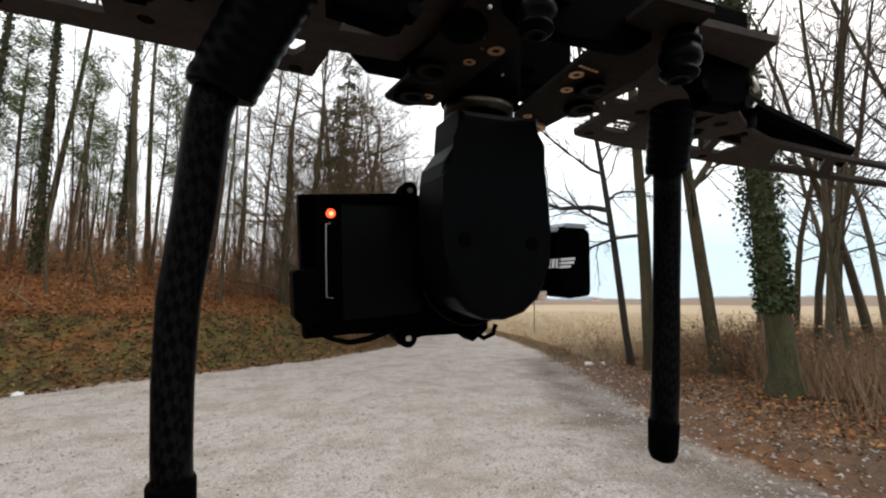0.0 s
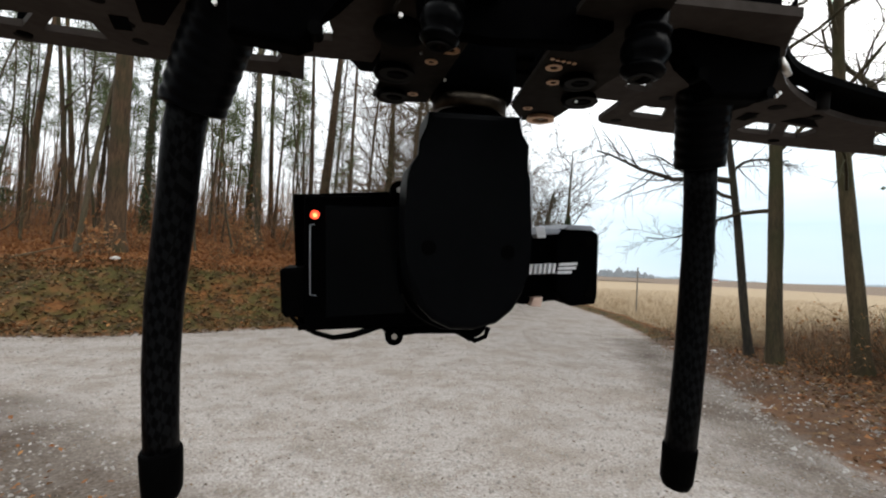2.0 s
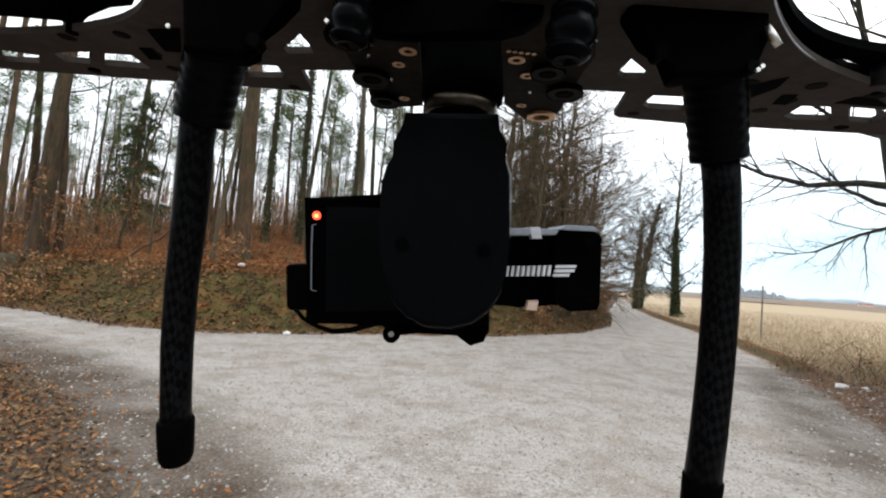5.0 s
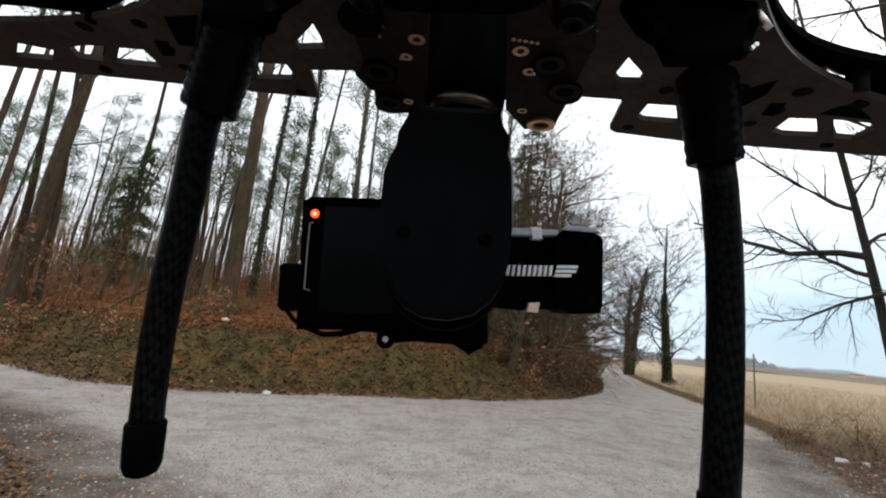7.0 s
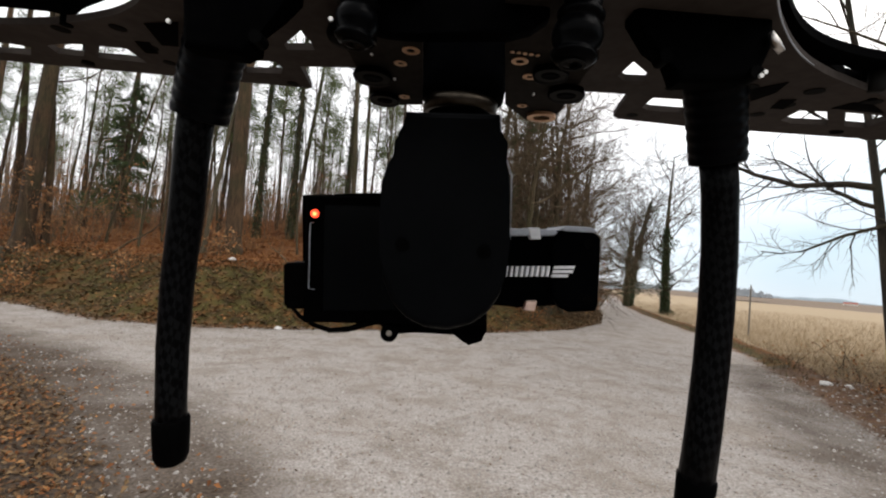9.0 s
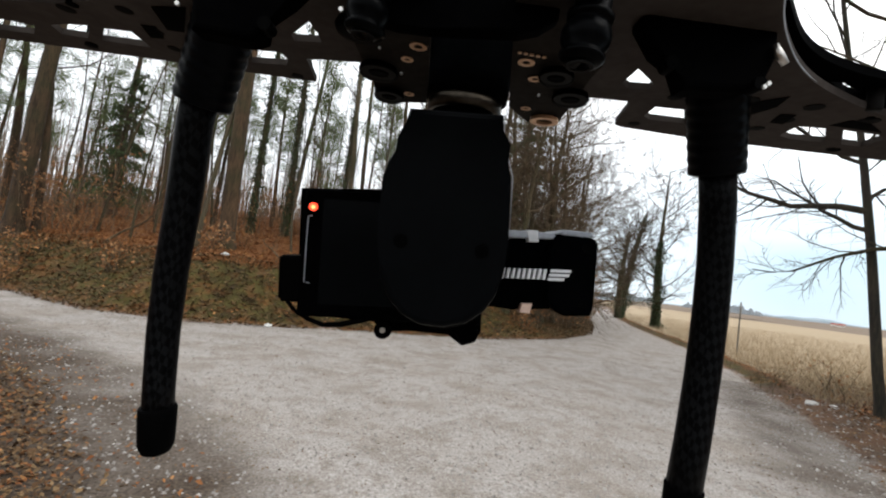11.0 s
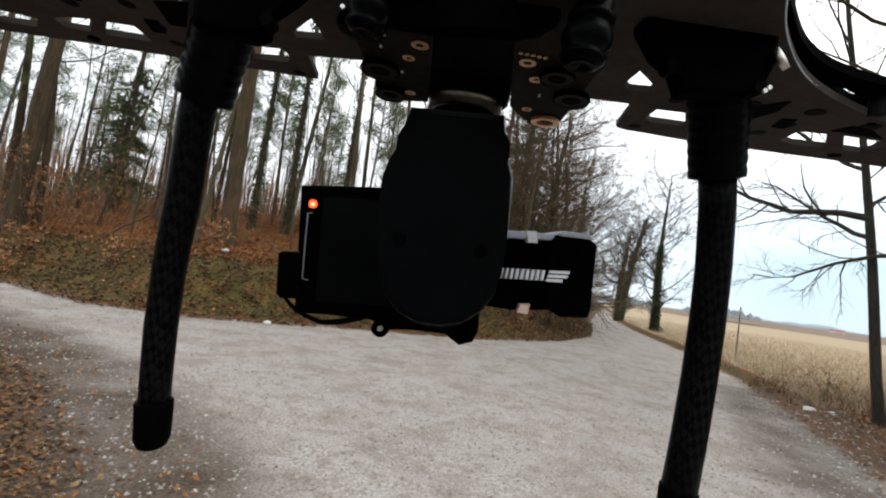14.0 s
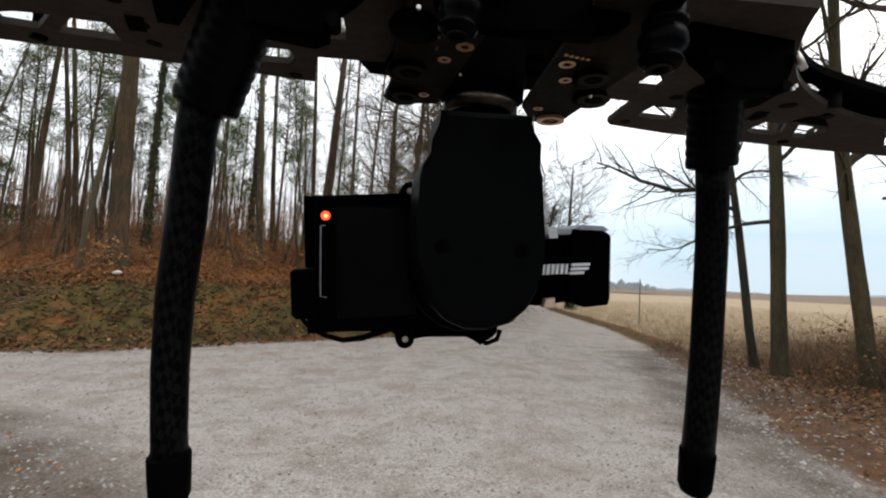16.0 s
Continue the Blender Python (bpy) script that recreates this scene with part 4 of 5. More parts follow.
HEDGE_TWIG = leafmat("warm_brown_twigs", [(0.075, 0.046, 0.026), (0.135, 0.086, 0.050), (0.165, 0.102, 0.058), (0.095, 0.066, 0.041)], 0.95)
y = rn.uniform(17.5, 40, 30000)
x = np.interp(y, [13.7, 16.5, 20.4, 26, 44], [1.7, 5, 7.6, 9.8, 16.4]) - rn.uniform(0.9, 7.5, len(y))
blades("hedge_twigs", x, y, plan(x, y)[0] + 7.2 * rn.random(len(y)) ** 1.15, 0.75, 0.016, rn, HEDGE_TWIG, 1.9, "dense tangle of bare hedge twigs along the lane", "twigs")


# ---- distance ----
def ridge(name, a0, a1, dist, base, tall, seed, material, label, n=90, thick=14):
    """A long low rise or wood far off, with an uneven top."""
    r = random.Random(seed)
    v, f = [], []
    hs = [tall * (0.55 + 0.45 * noise.noise((i * 0.13, seed, 0)) + r.uniform(-0.12, 0.12)) * math.sin(math.pi * (i + 0.5) / n) ** 0.4 for i in range(n)]
    for i in range(n):
        a = radians(a0 + (a1 - a0) * i / (n - 1))
        for dd, hh in ((dist, base), (dist + thick * 0.3, base + hs[i] * 0.7), (dist + thick * 0.5, base + hs[i]), (dist + thick, base)):
            v.append((math.sin(a) * dd, math.cos(a) * dd, hh))
    for i in range(n - 1):
        for k in range(3):
            b = i * 4 + k
            f.append((b, b + 4, b + 5, b + 1))
    return tagged(new(name, shape(name, v, f, material)), label, "backdrop", kind="structure")


ridge("backdrop_hills", 5, 100, 1900, 4, 30, 3, HAZE_HILL, "hills beyond the fields, haze painted in as pale blue")
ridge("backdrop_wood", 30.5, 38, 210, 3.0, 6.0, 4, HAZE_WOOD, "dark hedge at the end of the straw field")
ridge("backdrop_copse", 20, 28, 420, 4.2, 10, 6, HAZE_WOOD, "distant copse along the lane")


def barn():
    top = new("barn")
    tagged(top, "far barn with a red tiled roof", "barn")
    bm = bmesh.new()
    for x, y, z in ((0, 0, 1.6),):
        bmesh.ops.create_cube(bm, size=1, matrix=Matrix.Translation((x, y, z)) @ Matrix.Diagonal((22, 8, 3.2, 1)))
    me = bpy.data.meshes.new("wall")
    bm.to_mesh(me)
    me.materials.append(PLASTER)
    child("wall", me, top)
    v = [(-11.6, -4.6, 3.1), (11.6, -4.6, 3.1), (11.6, 4.6, 3.1), (-11.6, 4.6, 3.1), (-11.6, 0, 6.4), (11.6, 0, 6.4)]
    child("roof", shape("roof", v, [(0, 1, 5, 4), (2, 3, 4, 5), (0, 4, 3), (1, 2, 5), (3, 2, 1, 0)], RED_ROOF, False), top)
    for i in range(4):
        w = [(-8 + i * 5, -4.02, 1.2), (-6.6 + i * 5, -4.02, 1.2), (-6.6 + i * 5, -4.02, 2.4), (-8 + i * 5, -4.02, 2.4)]
        w += [(a, -3.9, c) for a, b, c in w]
        child("window", shape("window", w, [(0, 1, 2, 3), (4, 7, 6, 5), (0, 4, 5, 1), (2, 6, 7, 3), (1, 5, 6, 2), (0, 3, 7, 4)], WINDOW_DARK, False), top)
    ob = top
    ob.matrix_basis = Matrix.Translation((208, 216, high(208, 216))) @ Matrix.Rotation(radians(-45), 4, "Z") @ Matrix.Scale(0.24, 4)


barn()


def marker_post():
    bm = bmesh.new()
    bmesh.ops.create_cone(bm, cap_ends=True, segments=10, radius1=0.035, radius2=0.032, depth=2.3, matrix=Matrix.Translation((0, 0, 1.05)))
    bmesh.ops.create_cone(bm, cap_ends=True, segments=10, radius1=0.036, radius2=0.012, depth=0.05, matrix=Matrix.Translation((0, 0, 2.225)))
    me = bpy.data.meshes.new("marker_post")
    bm.to_mesh(me)
    me.materials.append(WOOD_POST)
    ob = tagged(new("marker_post", me), "thin weathered wooden post in field edge", "post")
    stand(ob, 13.5, 18.6)
    ob.rotation_euler[0] = 0.03


marker_post()


def rock(name, x, y, size, seed, material, label):
    bm = bmesh.new()
    bmesh.ops.create_icosphere(bm, subdivisions=2, radius=size)
    for v in bm.verts:
        v.co *= 1 + 0.35 * noise.noise(v.co / size * 1.3 + Vector((seed, 0, 0)))
        v.co.z *= 0.6
    me = bpy.data.meshes.new(name)
    bm.to_mesh(me)
    me.materials.append(material)
    ob = tagged(new(name, me), label, "stone")
    ob.location = (x, y, high(x, y) + size * 0.25)


rock("stone", -4.0, 11.0, 0.10, 1, PALE_STONE, "pale stone at the foot of the bank")
rock("stone", 8.1, 8.9, 0.11, 2, PALE_STONE, "pale stone among leaves by the gravel")
rock("stone", 8.3, 8.6, 0.07, 3, PALE_STONE, "small pale stone among leaves by the gravel")
rock("stone", -6.6, 13.6, 0.12, 4, PALE_STONE, "pale stone on the leafy bank")


def stump():
    v, f = [], []
    n = 14
    r = random.Random(3)
    for k, (z, q) in enumerate(((-0.1, 0.42), (0.12, 0.33), (0.4, 0.28), (0.6, 0.27))):
        for i in range(n):
            a = 6.2832 * i / n
            q2 = q * (1 + 0.16 * math.sin(a * 4 + 1) * (1 - 0.25 * k) + r.uniform(-0.05, 0.05))
            v.append((math.cos(a) * q2, math.sin(a) * q2, z + (r.uniform(-0.06, 0.06) if k == 3 else 0)))
    for k in range(3):
        for i in range(n):
            a, b = k * n + i, k * n + (i + 1) % n
            f.append((a, b, b + n, a + n))
    f.append(tuple(range(3 * n, 4 * n)))
    top = tagged(new("tree_stump", shape("tree_stump", v, f, CUT_WOOD)), "rotten mossy tree stump among leaves", "stump")
    stand(top, -15.2, 14.6)


stump()


def fallen_branch(x, y, turn, length, seed, label):
    g = Grow(seed)
    q = g.path(Vector((0, 0, 0.03)), Vector((1, 0, 0.42)), length, 7, 0.1, -0.01)
    g.tube("trunk", q, [0.035 * (1 - 0.8 * i / 7) for i in range(8)], 6)
    g.spread(q, length, 0.03, 1, OPEN, 0.4)
    v, f = g.v["trunk"] + g.v["crown"], list(g.f["trunk"])
    k = len(g.v["trunk"])
    f += [tuple(i + k for i in t) for t in g.f["crown"]]
    stand(tagged(new("fallen_branch", shape("fallen_branch", v, f, TWIG_PALE)), label, "branch"), x, y, turn)


fallen_branch(-9.6, 14.4, 0.6, 2.2, 81, "dead branch propped against a trunk")
fallen_branch(-5.2, 14.6, 2.4, 1.4, 82, "dead fallen branch on the leaf litter")
fallen_branch(9.6, 4.4, 0.9, 2.2, 83, "dead slanting branch in roadside brush")


# ---- the aircraft: frame, legs, gimbal and action camera ----
# x and u are millimetres to the side and up, on the plane through the gimbal's middle; d is the distance ahead of the lens
MID = REACH * 1000


def at(x, u, d=MID):
    k = d / MID
    return Vector((x * k, u * k, MID - d)) / 1000


def on_deck(x, u, high_mm=60.0):
    """A point of a flat deck that hangs above the lens and leans to one side."""
    k = high_mm / (u + 0.09 * x)
    return Vector((x * k, u * k, MID - MID * k)) / 1000


def arc(points, n=5):
    """The points with a smooth curve laid through them."""
    p = [Vector(q) for q in points]
    out = []
    for i in range(len(p) - 1):
        a, b, c, d = p[max(i - 1, 0)], p[i], p[i + 1], p[min(i + 2, len(p) - 1)]
        for k in range(n):
            t = k / n
            out.append(tuple(0.5 * (2 * b + (c - a) * t + (2 * a - 5 * b + 4 * c - d) * t * t + (3 * b - a - 3 * c + d) * t ** 3)))
    return out + [tuple(p[-1])]


RING = ((176, 50), (157, 53.8), (143, 58.6), (131, 64.6), (124, 71.2), (119.4, 80.2), (117.6, 88.2), (117.6, 96))
RIM = ((118, 101), (121, 90), (125.5, 80), (133.5, 73.4), (145, 69.3), (157, 66.8), (178, 63))
CUT = ((-104, 96), (-107, 88), (-116, 83.2), (-131, 80.6), (-145, 79.8), (-172, 80))


def thing(name, label, category):
    ob = tagged(new(name), label, category)
    ob.matrix_basis = Matrix.Translation(PIVOT) @ BASE_TURN
    return ob


def part(name, bm, material, parent, label="", smooth=False):
    bmesh.ops.recalc_face_normals(bm, faces=bm.faces)
    me = bpy.data.meshes.new(name)
    bm.to_mesh(me)
    bm.free()
    me.materials.append(material)
    if smooth:
        me.polygons.foreach_set("use_smooth", [True] * len(me.polygons))
    return child(name, me, parent, label)


def prism(outline, d0, d1, bevel=0.0, bm=None):
    """An upright outline of (x, u), run from d0 to d1 ahead, its near edge rounded."""
    bm = bm or bmesh.new()
    front = [bm.verts.new(at(x, u, d0)) for x, u in outline]
    back = [bm.verts.new(v.co + Vector((0, 0, (d0 - d1) / 1000))) for v in front]
    f = bm.faces.new(front)
    bm.faces.new(back[::-1])
    n = len(front)
    for i in range(n):
        bm.faces.new((front[i], back[i], back[(i + 1) % n], front[(i + 1) % n]))
    if bevel:
        bmesh.ops.bevel(bm, geom=list(f.edges), offset=bevel / 1000, segments=3, profile=0.5, affect="EDGES")
    return bm


def deck(outline, holes, high_mm, thick):
    """A cut-out plate, its underside seen from the lens."""
    bm = bmesh.new()
    edges = []
    for loop in (outline, *holes):
        vs = [bm.verts.new(on_deck(x, u, high_mm)) for x, u in loop]
        edges += [bm.edges.new((vs[i], vs[(i + 1) % len(vs)])) for i in range(len(vs))]
    bmesh.ops.triangle_fill(bm, use_beauty=True, use_dissolve=False, edges=edges)
    out = bmesh.ops.extrude_face_region(bm, geom=list(bm.faces))
    bmesh.ops.translate(bm, vec=(0.09 * thick / 1000, thick / 1000, 0), verts=[v for v in out["geom"] if isinstance(v, bmesh.types.BMVert)])
    return bm


def rod(points, radii, n=20, bm=None):
    """A round bar through points, capped."""
    bm = bm or bmesh.new()
    rings = []
    for i, p in enumerate(points):
        d = (points[min(i + 1, len(points) - 1)] - points[max(i - 1, 0)]).normalized()
        s = Vector((0, 0, 1)) - d * d.z
        s.normalize()
        t = d.cross(s)
        rings.append([bm.verts.new(p + (s * math.cos(6.2832 * k / n) + t * math.sin(6.2832 * k / n)) * radii[i] / 1000) for k in range(n)])
    for a, b in zip(rings, rings[1:]):
        for k in range(n):
            bm.faces.new((a[k], a[(k + 1) % n], b[(k + 1) % n], b[k]))
    bm.faces.new(rings[0])
    bm.faces.new(rings[-1][::-1])
    return bm


def spool(centre, profile, n=24, lean=-0.09):
    """A turned piece: (up, radius) pairs in millimetres about an upright axis."""
    up = Vector((-lean, 1, 0)).normalized()
    return rod([centre + up * h / 1000 for h, r in profile], [r for h, r in profile], n)


def disc(x, u, d, r, deep, n=18, bm=None):
    """A flat round piece that faces the lens."""
    ring = [(x + r * math.cos(6.2832 * k / n), u + r * math.sin(6.2832 * k / n)) for k in range(n)]
    return prism(ring, d, d + deep, 0.0, bm)


def washer(centre, r0, r1, thick, up=Vector((0.09, 1, 0))):
    """A flat ring lying under a deck."""
    bm = bmesh.new()
    n = 22
    up = up.normalized()
    s = Vector((1, -0.09, 0)).normalized()
    t = up.cross(s)
    rows = []
    for r, z in ((r0, 0), (r1, 0), (r1, thick), (r0, thick)):
        rows.append([bm.verts.new(centre + (s * math.cos(6.2832 * k / n) + t * math.sin(6.2832 * k / n)) * r / 1000 - up * z / 1000) for k in range(n)])
    for i in range(4):
        a, b = rows[i], rows[(i + 1) % 4]
        for k in range(n):
            bm.faces.new((a[k], a[(k + 1) % n], b[(k + 1) % n], b[k]))
    return bm


def build_drone():
    top = thing("drone", "black carbon multirotor hovering low over gravel", "drone")
    # lower decks with slots, left arm and right arm
    part("arm_plate", deck(
        [(-172, 68), (-46, 56.4), (-50, 64.5), (-29, 64), (-29, 96), *arc(CUT), (-230, 79), (-300, 76), (-300, 70), (-230, 69)],
        [[(-139, 72), (-134, 72.6), (-125.5, 72.4), (-126, 68), (-135, 69)],
         [(-120.5, 71.8), (-111.2, 71), (-104, 65.8), (-121, 67.4)],
         [(-158, 73.6), (-144.5, 71.4), (-144.5, 68.6), (-158, 69.6)],
         [(-224, 76.6), (-196, 77.4), (-180, 71.4), (-224, 71)],
         [(-292, 74.8), (-236, 76), (-236, 71), (-292, 71.4)],
         [(-49.8, 77.8), (-55.8, 72.6), (-54.4, 70.6), (-45, 70.6), (-46.8, 74.2)],
         [(-69, 66.8), (-58.8, 66.2), (-56.2, 63.8), (-56.8, 61.8), (-69, 62.2)]], 60, 2.2), PLATE, top, "carbon plate with cut-out slots")
    part("arm_plate", deck(
        [(60, 46.4), (62, 45.4), (85, 42.8), (109, 41), (157, 37.6), (176, 36.6), (240, 33), (330, 28), (330, 40), (240, 45), *arc(RING), (35, 96), (35, 55.4), (46, 55.8), (64, 54.6), (65, 53.8)],
        [[(67.2, 66.6), (61.6, 61.2), (64, 59.4), (71.2, 59.2), (72.8, 61.6)],
         [(70.2, 49.8), (74.2, 53.2), (84.4, 52.6), (84.8, 47.6), (72.2, 48.6)],
         [(119.2, 45), (125.6, 48.6), (135.6, 48.2), (135.6, 43.2), (123, 43.8)],
         [(186, 46.4), (232, 43.4), (236, 35.6), (190, 38.6)],
         [(244, 42.6), (322, 38.4), (322, 30.6), (248, 35)],
         [(141.6, 48), (155, 46.8), (156.8, 45.2), (149, 42.2), (141.6, 42.8)],
         ], 60, 2.2), PLATE, top, "carbon plate with cut-out slots")
    # upper rings, edge-on black
    part("upper_ring", deck([*arc(RIM), (262, 50), (262, 40), *arc(RING)[1:-4]], [[(136.4, 65.2), (141, 65), (147.6, 62), (147.2, 59.6), (141.6, 61.2)]], 66, 2.5), BLACK, top)
    part("upper_ring", deck([(-172, 100), (-104, 100), (-110, 89), (-118, 88.4), (-126, 85.2), (-129.4, 82), (-137, 84), (-157, 86), (-172, 87)], [], 66, 2.5), BLACK, top)
    part("ring_edge", rod([on_deck(x, u + 0.3, 60.6) for x, u in arc(RING)], [0.35] * len(arc(RING)), 8), GREY_STRIP, top, "thin pale plate edge", True)
    # dark bolts under the plates, and black sheets for holes
    for x, u, r in ((-134, 78, 2.6), (-114, 78.6, 2.4), (-103, 71.4, 2.8), (-124.6, 65.2, 2.3), (-96, 65.8, 2.2), (-52.6, 58.2, 2.3),
                    (131, 55.8, 2.8), (120.4, 50.6, 3.2), (151, 51.8, 3.0), (111, 47.2, 2.4), (66.8, 46.8, 2.3), (138.6, 40.8, 1.8), (81, 57, 2.4), (107, 57, 3.4)):
        part("bolt", washer(on_deck(x, u, 59.9), 0.05, r, 0.15), RUBBER, top)
    for ring in ([(115.4, 49.4), (119.2, 52.6), (124.8, 52.6), (120.2, 49)], [(108.2, 56.2), (122.2, 59.2), (117.6, 55.2), (108.2, 51.8)],
                 [(-108.2, 73.6), (-103, 73.2), (-99.6, 69), (-104.4, 69.2)], [(-105, 80.2), (-92.8, 80.6), (-92.8, 71.6), (-98.8, 72.2)], [(137, 49.4), (145, 51.6), (152, 50.6), (156, 47.6)]):
        # no hole is cut: a thin black sheet stands for its shade
        part("recess", deck(ring, [], 59.7, 0.15), BLACK, top, "thin black sheet painted as a shaded plate opening")
    for x, u in ((138.4, 41), (152.6, 56)):
        part("spacer", spool(on_deck(x, u, 60), [(-0.3, 1.9), (0, 2.1), (9, 2.1)], 16), GREY_RIM, top, "dull grey aluminium spacer", True)
    for x, u, h, r in ((-132, 79.8, 26, 1.7), (-124.5, 66, 12, 2.0), (139, 40.8, 12, 2.2), (151.5, 53, 12, 1.2)):
        part("standoff", spool(on_deck(x, u, 60), [(-0.4, r), (h, r)], 14), ANODISED, top)
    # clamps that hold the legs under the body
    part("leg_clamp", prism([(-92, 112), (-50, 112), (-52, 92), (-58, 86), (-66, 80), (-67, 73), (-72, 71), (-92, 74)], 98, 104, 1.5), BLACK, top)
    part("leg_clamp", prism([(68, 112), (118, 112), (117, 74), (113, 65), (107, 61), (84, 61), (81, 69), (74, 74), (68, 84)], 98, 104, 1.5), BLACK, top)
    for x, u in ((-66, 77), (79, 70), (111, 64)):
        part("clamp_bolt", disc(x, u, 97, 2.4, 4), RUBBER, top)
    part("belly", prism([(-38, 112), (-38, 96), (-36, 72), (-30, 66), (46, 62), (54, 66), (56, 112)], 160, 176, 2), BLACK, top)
    # legs
    leg = part("leg", rod([at(x, u, d) for x, u, d in ((-86.2, 50, 143), (-88, 40, 146), (-91, 12, 149), (-94.4, -12, 151), (-96.4, -34, 151), (-97.2, -52, 151), (-97.4, -62, 151))],
                          [5.66, 5.66, 5.57, 5.39, 5.22, 5.05, 5.05]), CARBON, top, "black carbon tube", True)
    part("rubber_foot", rod([at(x, u) for x, u in ((-97.4, -59.5), (-97.4, -60.5), (-97.5, -66), (-97.6, -73), (-97.6, -75.6), (-97.6, -76.6))], [5.57, 6.09, 6.00, 5.74, 4.70, 2.96]), RUBBER, leg, "black rubber end cap", True)
    ribs = []
    for i in range(12):
        for a, g in ((0.0, 0.0), (0.35, 0.1), (0.5, 1.0), (0.85, 1.0)):
            k = (i + a) / 12
            d = 120 + 24 * k
            ribs.append((at(-73.6 - 12.0 * k, 98 - 50.5 * k, d), (10.9 - 1.7 * k + 0.32 * g) * d / MID))
    ribs += [(at(-85.8, 46.6, 144), 8.6), (at(-85.9, 46.2, 144), 6.6)]
    part("socket", rod([p for p, r in ribs], [r for p, r in ribs], 24), RIBBED, leg, "ribbed black plastic socket", True)
    leg = part("leg", rod([at(x, u, d) for x, u, d in ((97.2, 34, 143), (98, 20, 146), (98, -2, 149), (97, -22, 151), (95.4, -42, 151), (92.8, -66, 151), (90.4, -84, 151))],
                          [5.66, 5.66, 5.66, 5.74, 5.74, 5.83, 5.92]), CARBON, top, "black carbon tube", True)
    part("rubber_foot", rod([at(x, u) for x, u in ((90.8, -81), (90.7, -82), (90, -88), (89, -95), (88.6, -98), (88.4, -99))], [5.92, 6.53, 6.35, 6.09, 4.87, 2.96]), RUBBER, leg, "black rubber end cap", True)
    ribs = []
    for i in range(16):
        for a, g in ((0.0, 0.0), (0.35, 0.1), (0.5, 1.0), (0.85, 1.0)):
            k = (i + a) / 16
            d = 118 + 26 * k
            ribs.append((at(94.2 + 2.8 * k, 100 - 69 * k, d), (11.3 - 2.5 * k + 0.28 * g) * d / MID))
    ribs += [(at(97, 30.3, 144), 8.3), (at(97, 30, 144), 6.8)]
    part("socket", rod([p for p, r in ribs], [r for p, r in ribs], 24), RIBBED, leg, "ribbed black plastic socket", True)
    # bright screws and pins
    part("pin", rod([at(115.4, 78, 97), at(117, 74.5, 97), at(119.4, 71, 97)], [0.6, 1.0, 0.8], 12), STEEL, top, "bright steel pin", True)
    for x, u in ((-96.6, 82.6), (114, 64.2), (-39.4, 83.2), (112.5, 63)):
        part("screw", disc(x, u, 95, 0.8, 0.6), STEEL, top, "bright steel screw head")


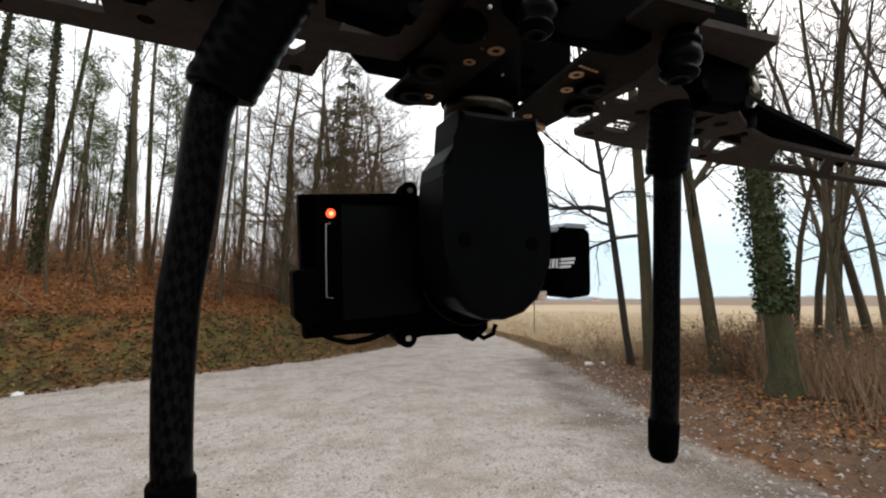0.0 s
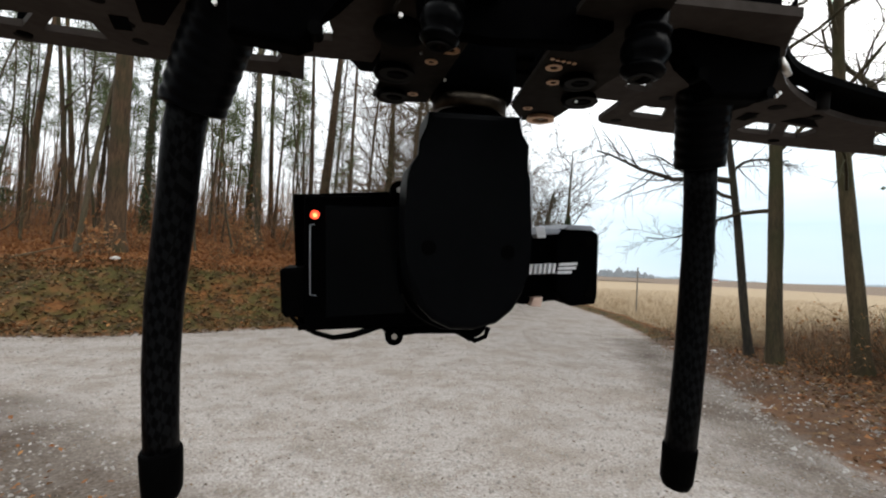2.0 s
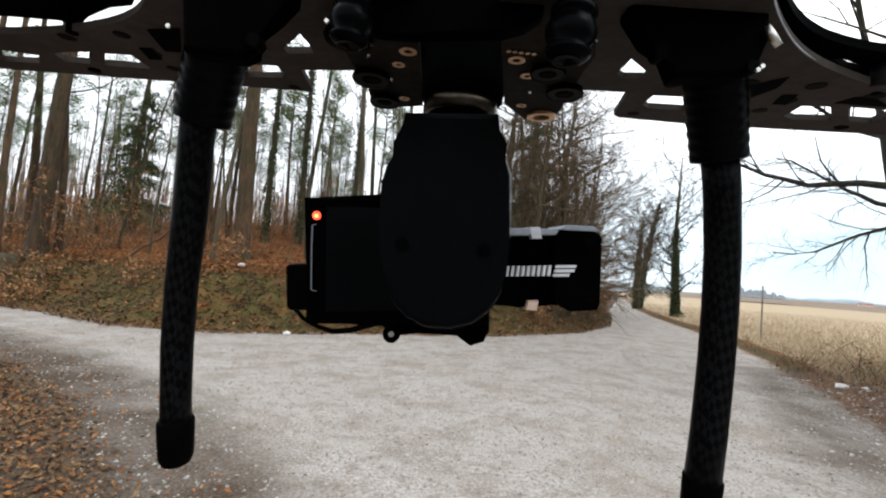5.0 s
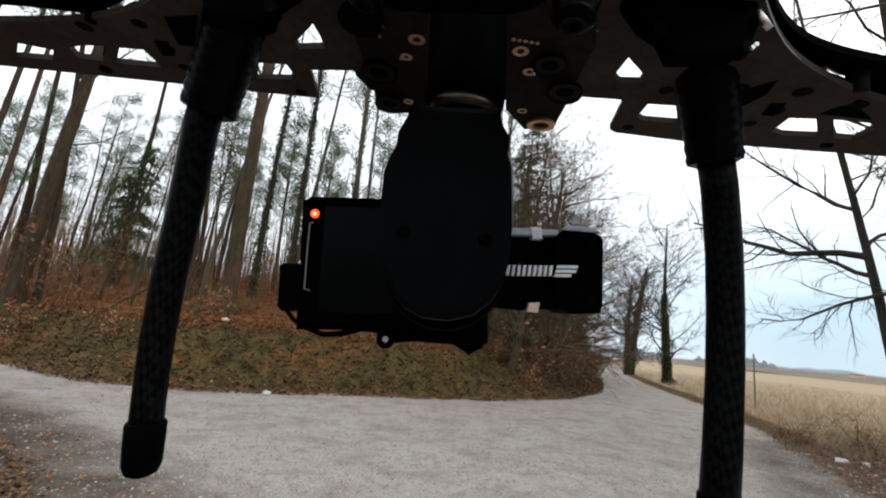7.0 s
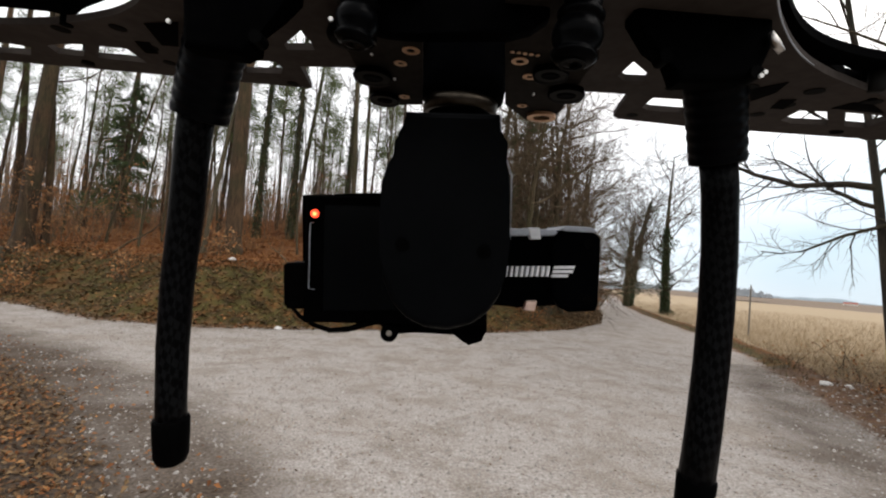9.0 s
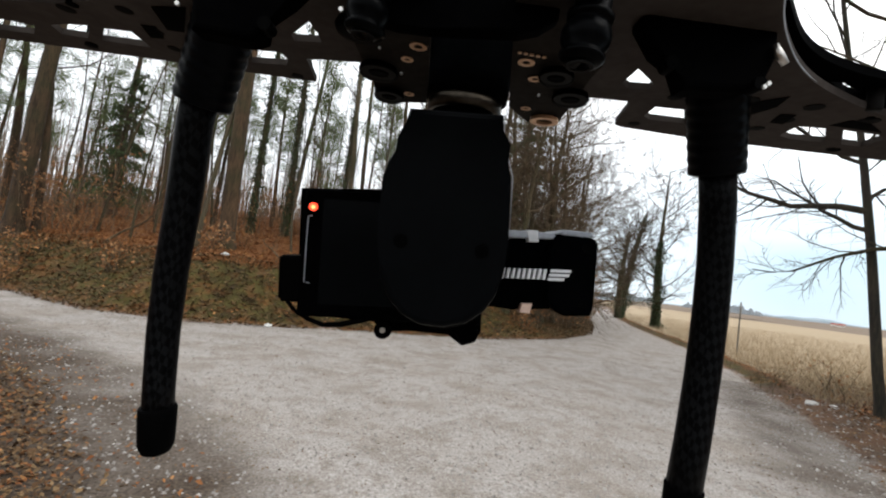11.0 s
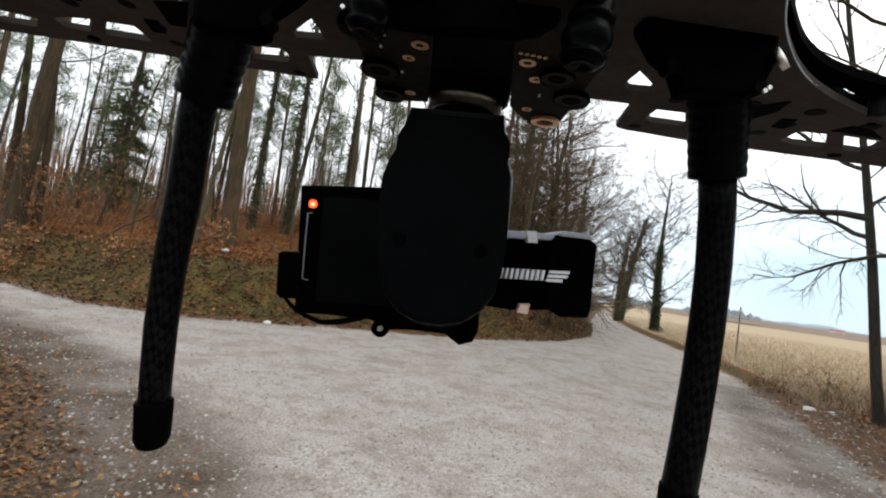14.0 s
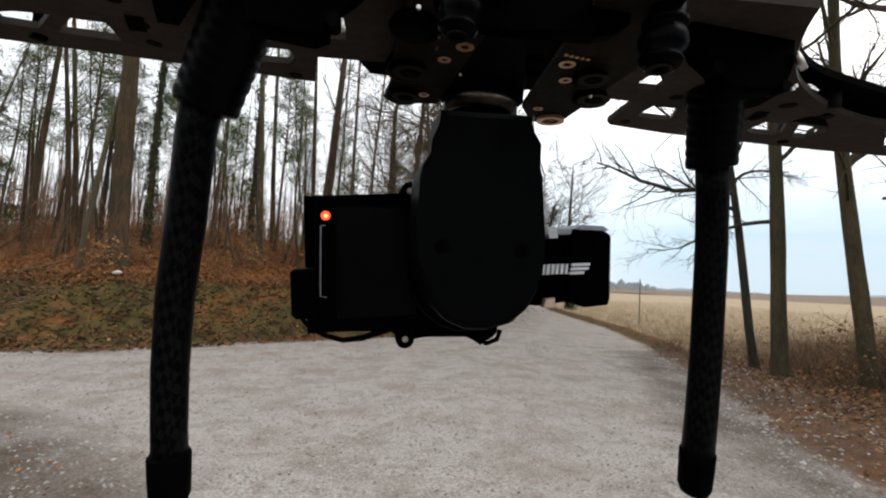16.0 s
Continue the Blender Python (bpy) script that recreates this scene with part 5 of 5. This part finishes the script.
def build_gimbal():
    top = thing("camera_gimbal", "black three-axis gimbal hanging under the drone", "gimbal")
    part("damper_plate", deck([(-37, 100), (-37, 78), (-31, 66), (-26.5, 59), (-25, 52), (-19, 50.5), (-7, 50.8), (-7, 100)], [], 55, 1.6), PLATE_SHADED, top)
    part("damper_plate", deck([(22, 100), (22, 51), (29, 45.5), (40, 46.5), (46, 55), (50, 62), (55, 68), (55, 100)], [], 55, 1.6), PLATE_SHADED, top)
    part("cross_plate", prism([(-30, 112), (-30, 84), (-14, 70), (30, 68), (40, 84), (40, 112)], 150, 166, 2), BLACK, top)
    for x, u, r in ((-24.6, 61, 6.4), (-20.4, 52.6, 5.6), (43.5, 54.6, 6.0), (38, 62, 5.2), (-32, 76, 6.5)):
        part("damper", spool(on_deck(x, u, 53.5), [(-1.4, r * 0.62), (-1.2, r * 0.9), (0, r), (1.6, r * 0.92), (2.2, r * 0.7)]), RUBBER, top, "black rubber damper ring", True)
    for x, u, k in ((45.6, 67.6, 0.78), (-31.6, 74.6, 0.66)):
        ball = [(0.2, 2.4), (0, 3.2), (0.5, 5.0), (1.6, 6.0), (2.2, 6.1), (2.8, 5.3), (3.6, 5.2), (5.4, 6.3), (7.4, 6.7), (9.4, 6.2), (10.6, 5.2), (11.2, 5.2), (11.6, 6.0), (13, 6.2), (14, 5.0), (22, 4.6)]
        bulb = part("damper_ball", spool(at(x, u, 88), [(h * k, r * k) for h, r in ball], 32, -0.18), BALL, top, "glossy black rubber damper ball", True)
        part("damper_rim", washer(at(x, u - 0.3, 88), 2.6 * k, 3.6 * k, 0.3), GREY_RIM, bulb, "dull grey rim")
    part("top_mount", prism([(-36, 116), (-35, 86), (-28, 81), (-20, 79), (-9, 78), (24, 78), (32, 80), (38, 84), (40, 116)], 92, 96, 1.0), BLACK, top)
    for x, u, r in ((-24.6, 61, 6.4), (-20.4, 52.6, 5.6), (43.5, 54.6, 6.0), (38, 62, 5.2)):
        part("damper_rim", washer(on_deck(x, u, 52.0), r * 0.5, r * 0.86, 0.2), GREY_RIM, top, "dull grey rim")
    for x, u in ((-25, 70), (-17, 61.4), (55.6, 73.8), (-24, 74), (32, 56)):
        part("pin", disc(x, u, 110, 0.5, 0.5, 10), STEEL, top, "tiny bright pin")
    for x, u, a, b in ((-11.2, 71, 1.2, 2.5), (-14.8, 66.2, 0.9, 1.9), (27.2, 67.2, 1.2, 2.4), (30.6, 61.4, 1.0, 2.1), (-13.4, 53.8, 1.0, 1.9), (28, 50.6, 1.0, 1.8)):
        part("solder_ring", washer(on_deck(x, u, 54.8), a, b, 0.25), BRASS, top, "gold-plated ring")
    part("eyelet", washer(on_deck(34.8, 47, 54.6), 3.2, 5.4, 1.2), BRASS, top, "pale brass eyelet")
    for i in range(5):
        part("solder_pad", washer(on_deck(24.6 + i * 2.2, 70.6 - 0.3 * i, 54.8), 0.05, 0.6, 0.25), BRASS, top)
    part("yaw_motor", spool(at(6.8, 52.2, 157), [(-6, 12.0), (0, 12.4), (0.3, 15.0), (8, 15.6), (60, 15)], 36), ANODISED, top, "", True)
    part("collar", spool(at(6.2, 49.6, 157), [(-3, 12.7), (-2.8, 13.4), (0, 13.4), (1.9, 13.4), (2.1, 12.2)], 36), COLLAR, top, "tarnished steel collar", True)
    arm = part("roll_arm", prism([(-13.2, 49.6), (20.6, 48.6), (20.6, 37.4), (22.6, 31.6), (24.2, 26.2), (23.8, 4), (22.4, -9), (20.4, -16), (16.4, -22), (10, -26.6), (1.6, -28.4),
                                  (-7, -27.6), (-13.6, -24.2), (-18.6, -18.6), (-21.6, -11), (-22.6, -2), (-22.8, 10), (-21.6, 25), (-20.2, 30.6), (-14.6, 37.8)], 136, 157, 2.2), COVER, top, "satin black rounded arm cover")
    # pale rod laid along the cover's right side in place of its highlight
    part("arm_edge", rod([at(x, u, 137) for x, u in ((20.6, 48.2), (20.7, 37.4), (22.7, 31.6), (24.3, 26.2), (23.9, 4))], [0.12, 0.2, 0.22, 0.2, 0.08], 8), GREY_STRIP, arm, "painted highlight along the arm edge", True)
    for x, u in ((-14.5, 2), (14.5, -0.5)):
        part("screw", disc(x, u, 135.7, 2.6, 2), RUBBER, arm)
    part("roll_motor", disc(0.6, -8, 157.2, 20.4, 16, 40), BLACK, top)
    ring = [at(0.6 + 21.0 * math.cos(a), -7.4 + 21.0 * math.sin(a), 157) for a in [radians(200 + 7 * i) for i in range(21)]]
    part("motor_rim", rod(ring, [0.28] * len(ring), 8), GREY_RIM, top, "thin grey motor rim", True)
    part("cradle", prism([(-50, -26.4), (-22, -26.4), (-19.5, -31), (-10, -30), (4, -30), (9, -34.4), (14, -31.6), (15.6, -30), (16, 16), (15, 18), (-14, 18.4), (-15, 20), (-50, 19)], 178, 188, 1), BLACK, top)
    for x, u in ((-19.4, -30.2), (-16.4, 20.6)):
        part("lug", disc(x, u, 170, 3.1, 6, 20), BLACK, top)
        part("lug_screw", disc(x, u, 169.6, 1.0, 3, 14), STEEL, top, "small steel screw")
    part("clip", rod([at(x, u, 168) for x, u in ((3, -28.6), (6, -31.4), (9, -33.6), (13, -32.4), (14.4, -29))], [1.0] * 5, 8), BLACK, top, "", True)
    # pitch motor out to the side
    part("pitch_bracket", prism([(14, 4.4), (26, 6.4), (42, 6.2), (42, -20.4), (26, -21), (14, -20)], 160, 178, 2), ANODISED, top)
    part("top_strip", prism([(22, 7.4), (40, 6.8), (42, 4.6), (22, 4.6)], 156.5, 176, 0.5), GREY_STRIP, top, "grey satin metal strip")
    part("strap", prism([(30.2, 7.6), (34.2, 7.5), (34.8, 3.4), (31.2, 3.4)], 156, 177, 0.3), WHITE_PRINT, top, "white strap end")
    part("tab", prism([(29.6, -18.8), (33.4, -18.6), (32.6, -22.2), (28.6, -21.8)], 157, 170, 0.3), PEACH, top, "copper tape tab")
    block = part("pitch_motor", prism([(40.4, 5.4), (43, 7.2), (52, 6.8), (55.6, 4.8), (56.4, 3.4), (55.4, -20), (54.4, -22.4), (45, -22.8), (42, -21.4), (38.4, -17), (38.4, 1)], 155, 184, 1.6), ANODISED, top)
    part("motor_edge", prism([(41.5, 6.8), (43.6, 8.2), (53, 7.6), (55.2, 5.8), (52, 5.9), (43.6, 6.3)], 154.6, 182, 0.4), GREY_STRIP, block, "grey bevelled motor edge")
    for x, u in ((52, 1.8), (51.4, -18.4)):
        part("screw", disc(x, u, 154.7, 1.7, 2), RUBBER, block)
    # the maker's mark, as plain slanted bars
    for i in range(9):
        x0 = 21.8 + 1.85 * i
        part("mark", prism([(x0, -9.8), (x0 + 0.9, -9.8), (x0 + 1.5, -6.2), (x0 + 0.6, -6.2)], 154.2, 157), WHITE_PRINT, top, "white printed bar")
    for x0, u0, w in ((39.4, -7.1, 7.2), (39.0, -8.6, 7.0), (38.6, -10.1, 5.6)):
        part("mark", prism([(x0, u0), (x0 + w, u0), (x0 + w + 0.3, u0 + 1.0), (x0 + 0.3, u0 + 1.0)], 154.2, 157), WHITE_PRINT, top, "white printed bar")



def build_action_camera():
    top = thing("action_camera", "small black action camera strapped in the gimbal", "camera")
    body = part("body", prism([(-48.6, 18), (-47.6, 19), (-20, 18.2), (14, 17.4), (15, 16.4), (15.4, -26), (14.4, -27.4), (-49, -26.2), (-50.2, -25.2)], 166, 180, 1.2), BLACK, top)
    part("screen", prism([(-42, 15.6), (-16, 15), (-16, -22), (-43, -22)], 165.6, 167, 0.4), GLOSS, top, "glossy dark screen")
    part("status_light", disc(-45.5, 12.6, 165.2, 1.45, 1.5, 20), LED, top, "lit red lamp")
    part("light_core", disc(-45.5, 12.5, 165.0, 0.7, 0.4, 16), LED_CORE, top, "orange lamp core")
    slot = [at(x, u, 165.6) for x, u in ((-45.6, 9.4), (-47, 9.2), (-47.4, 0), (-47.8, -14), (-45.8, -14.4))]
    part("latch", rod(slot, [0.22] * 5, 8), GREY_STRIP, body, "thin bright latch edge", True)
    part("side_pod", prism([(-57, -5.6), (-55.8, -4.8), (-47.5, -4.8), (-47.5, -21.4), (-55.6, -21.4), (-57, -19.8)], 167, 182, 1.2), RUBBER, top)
    part("strap", rod([at(x, u, 168) for x, u in ((-53.4, -21), (-51, -24), (-46, -27), (-40.4, -29), (-34, -28.6), (-28, -27), (-22, -25.4))], [0.8, 0.8, 0.9, 1.0, 1.2, 1.2, 1.0], 10), RUBBER, top, "black wrist strap", True)


build_drone()
build_gimbal()
build_action_camera()
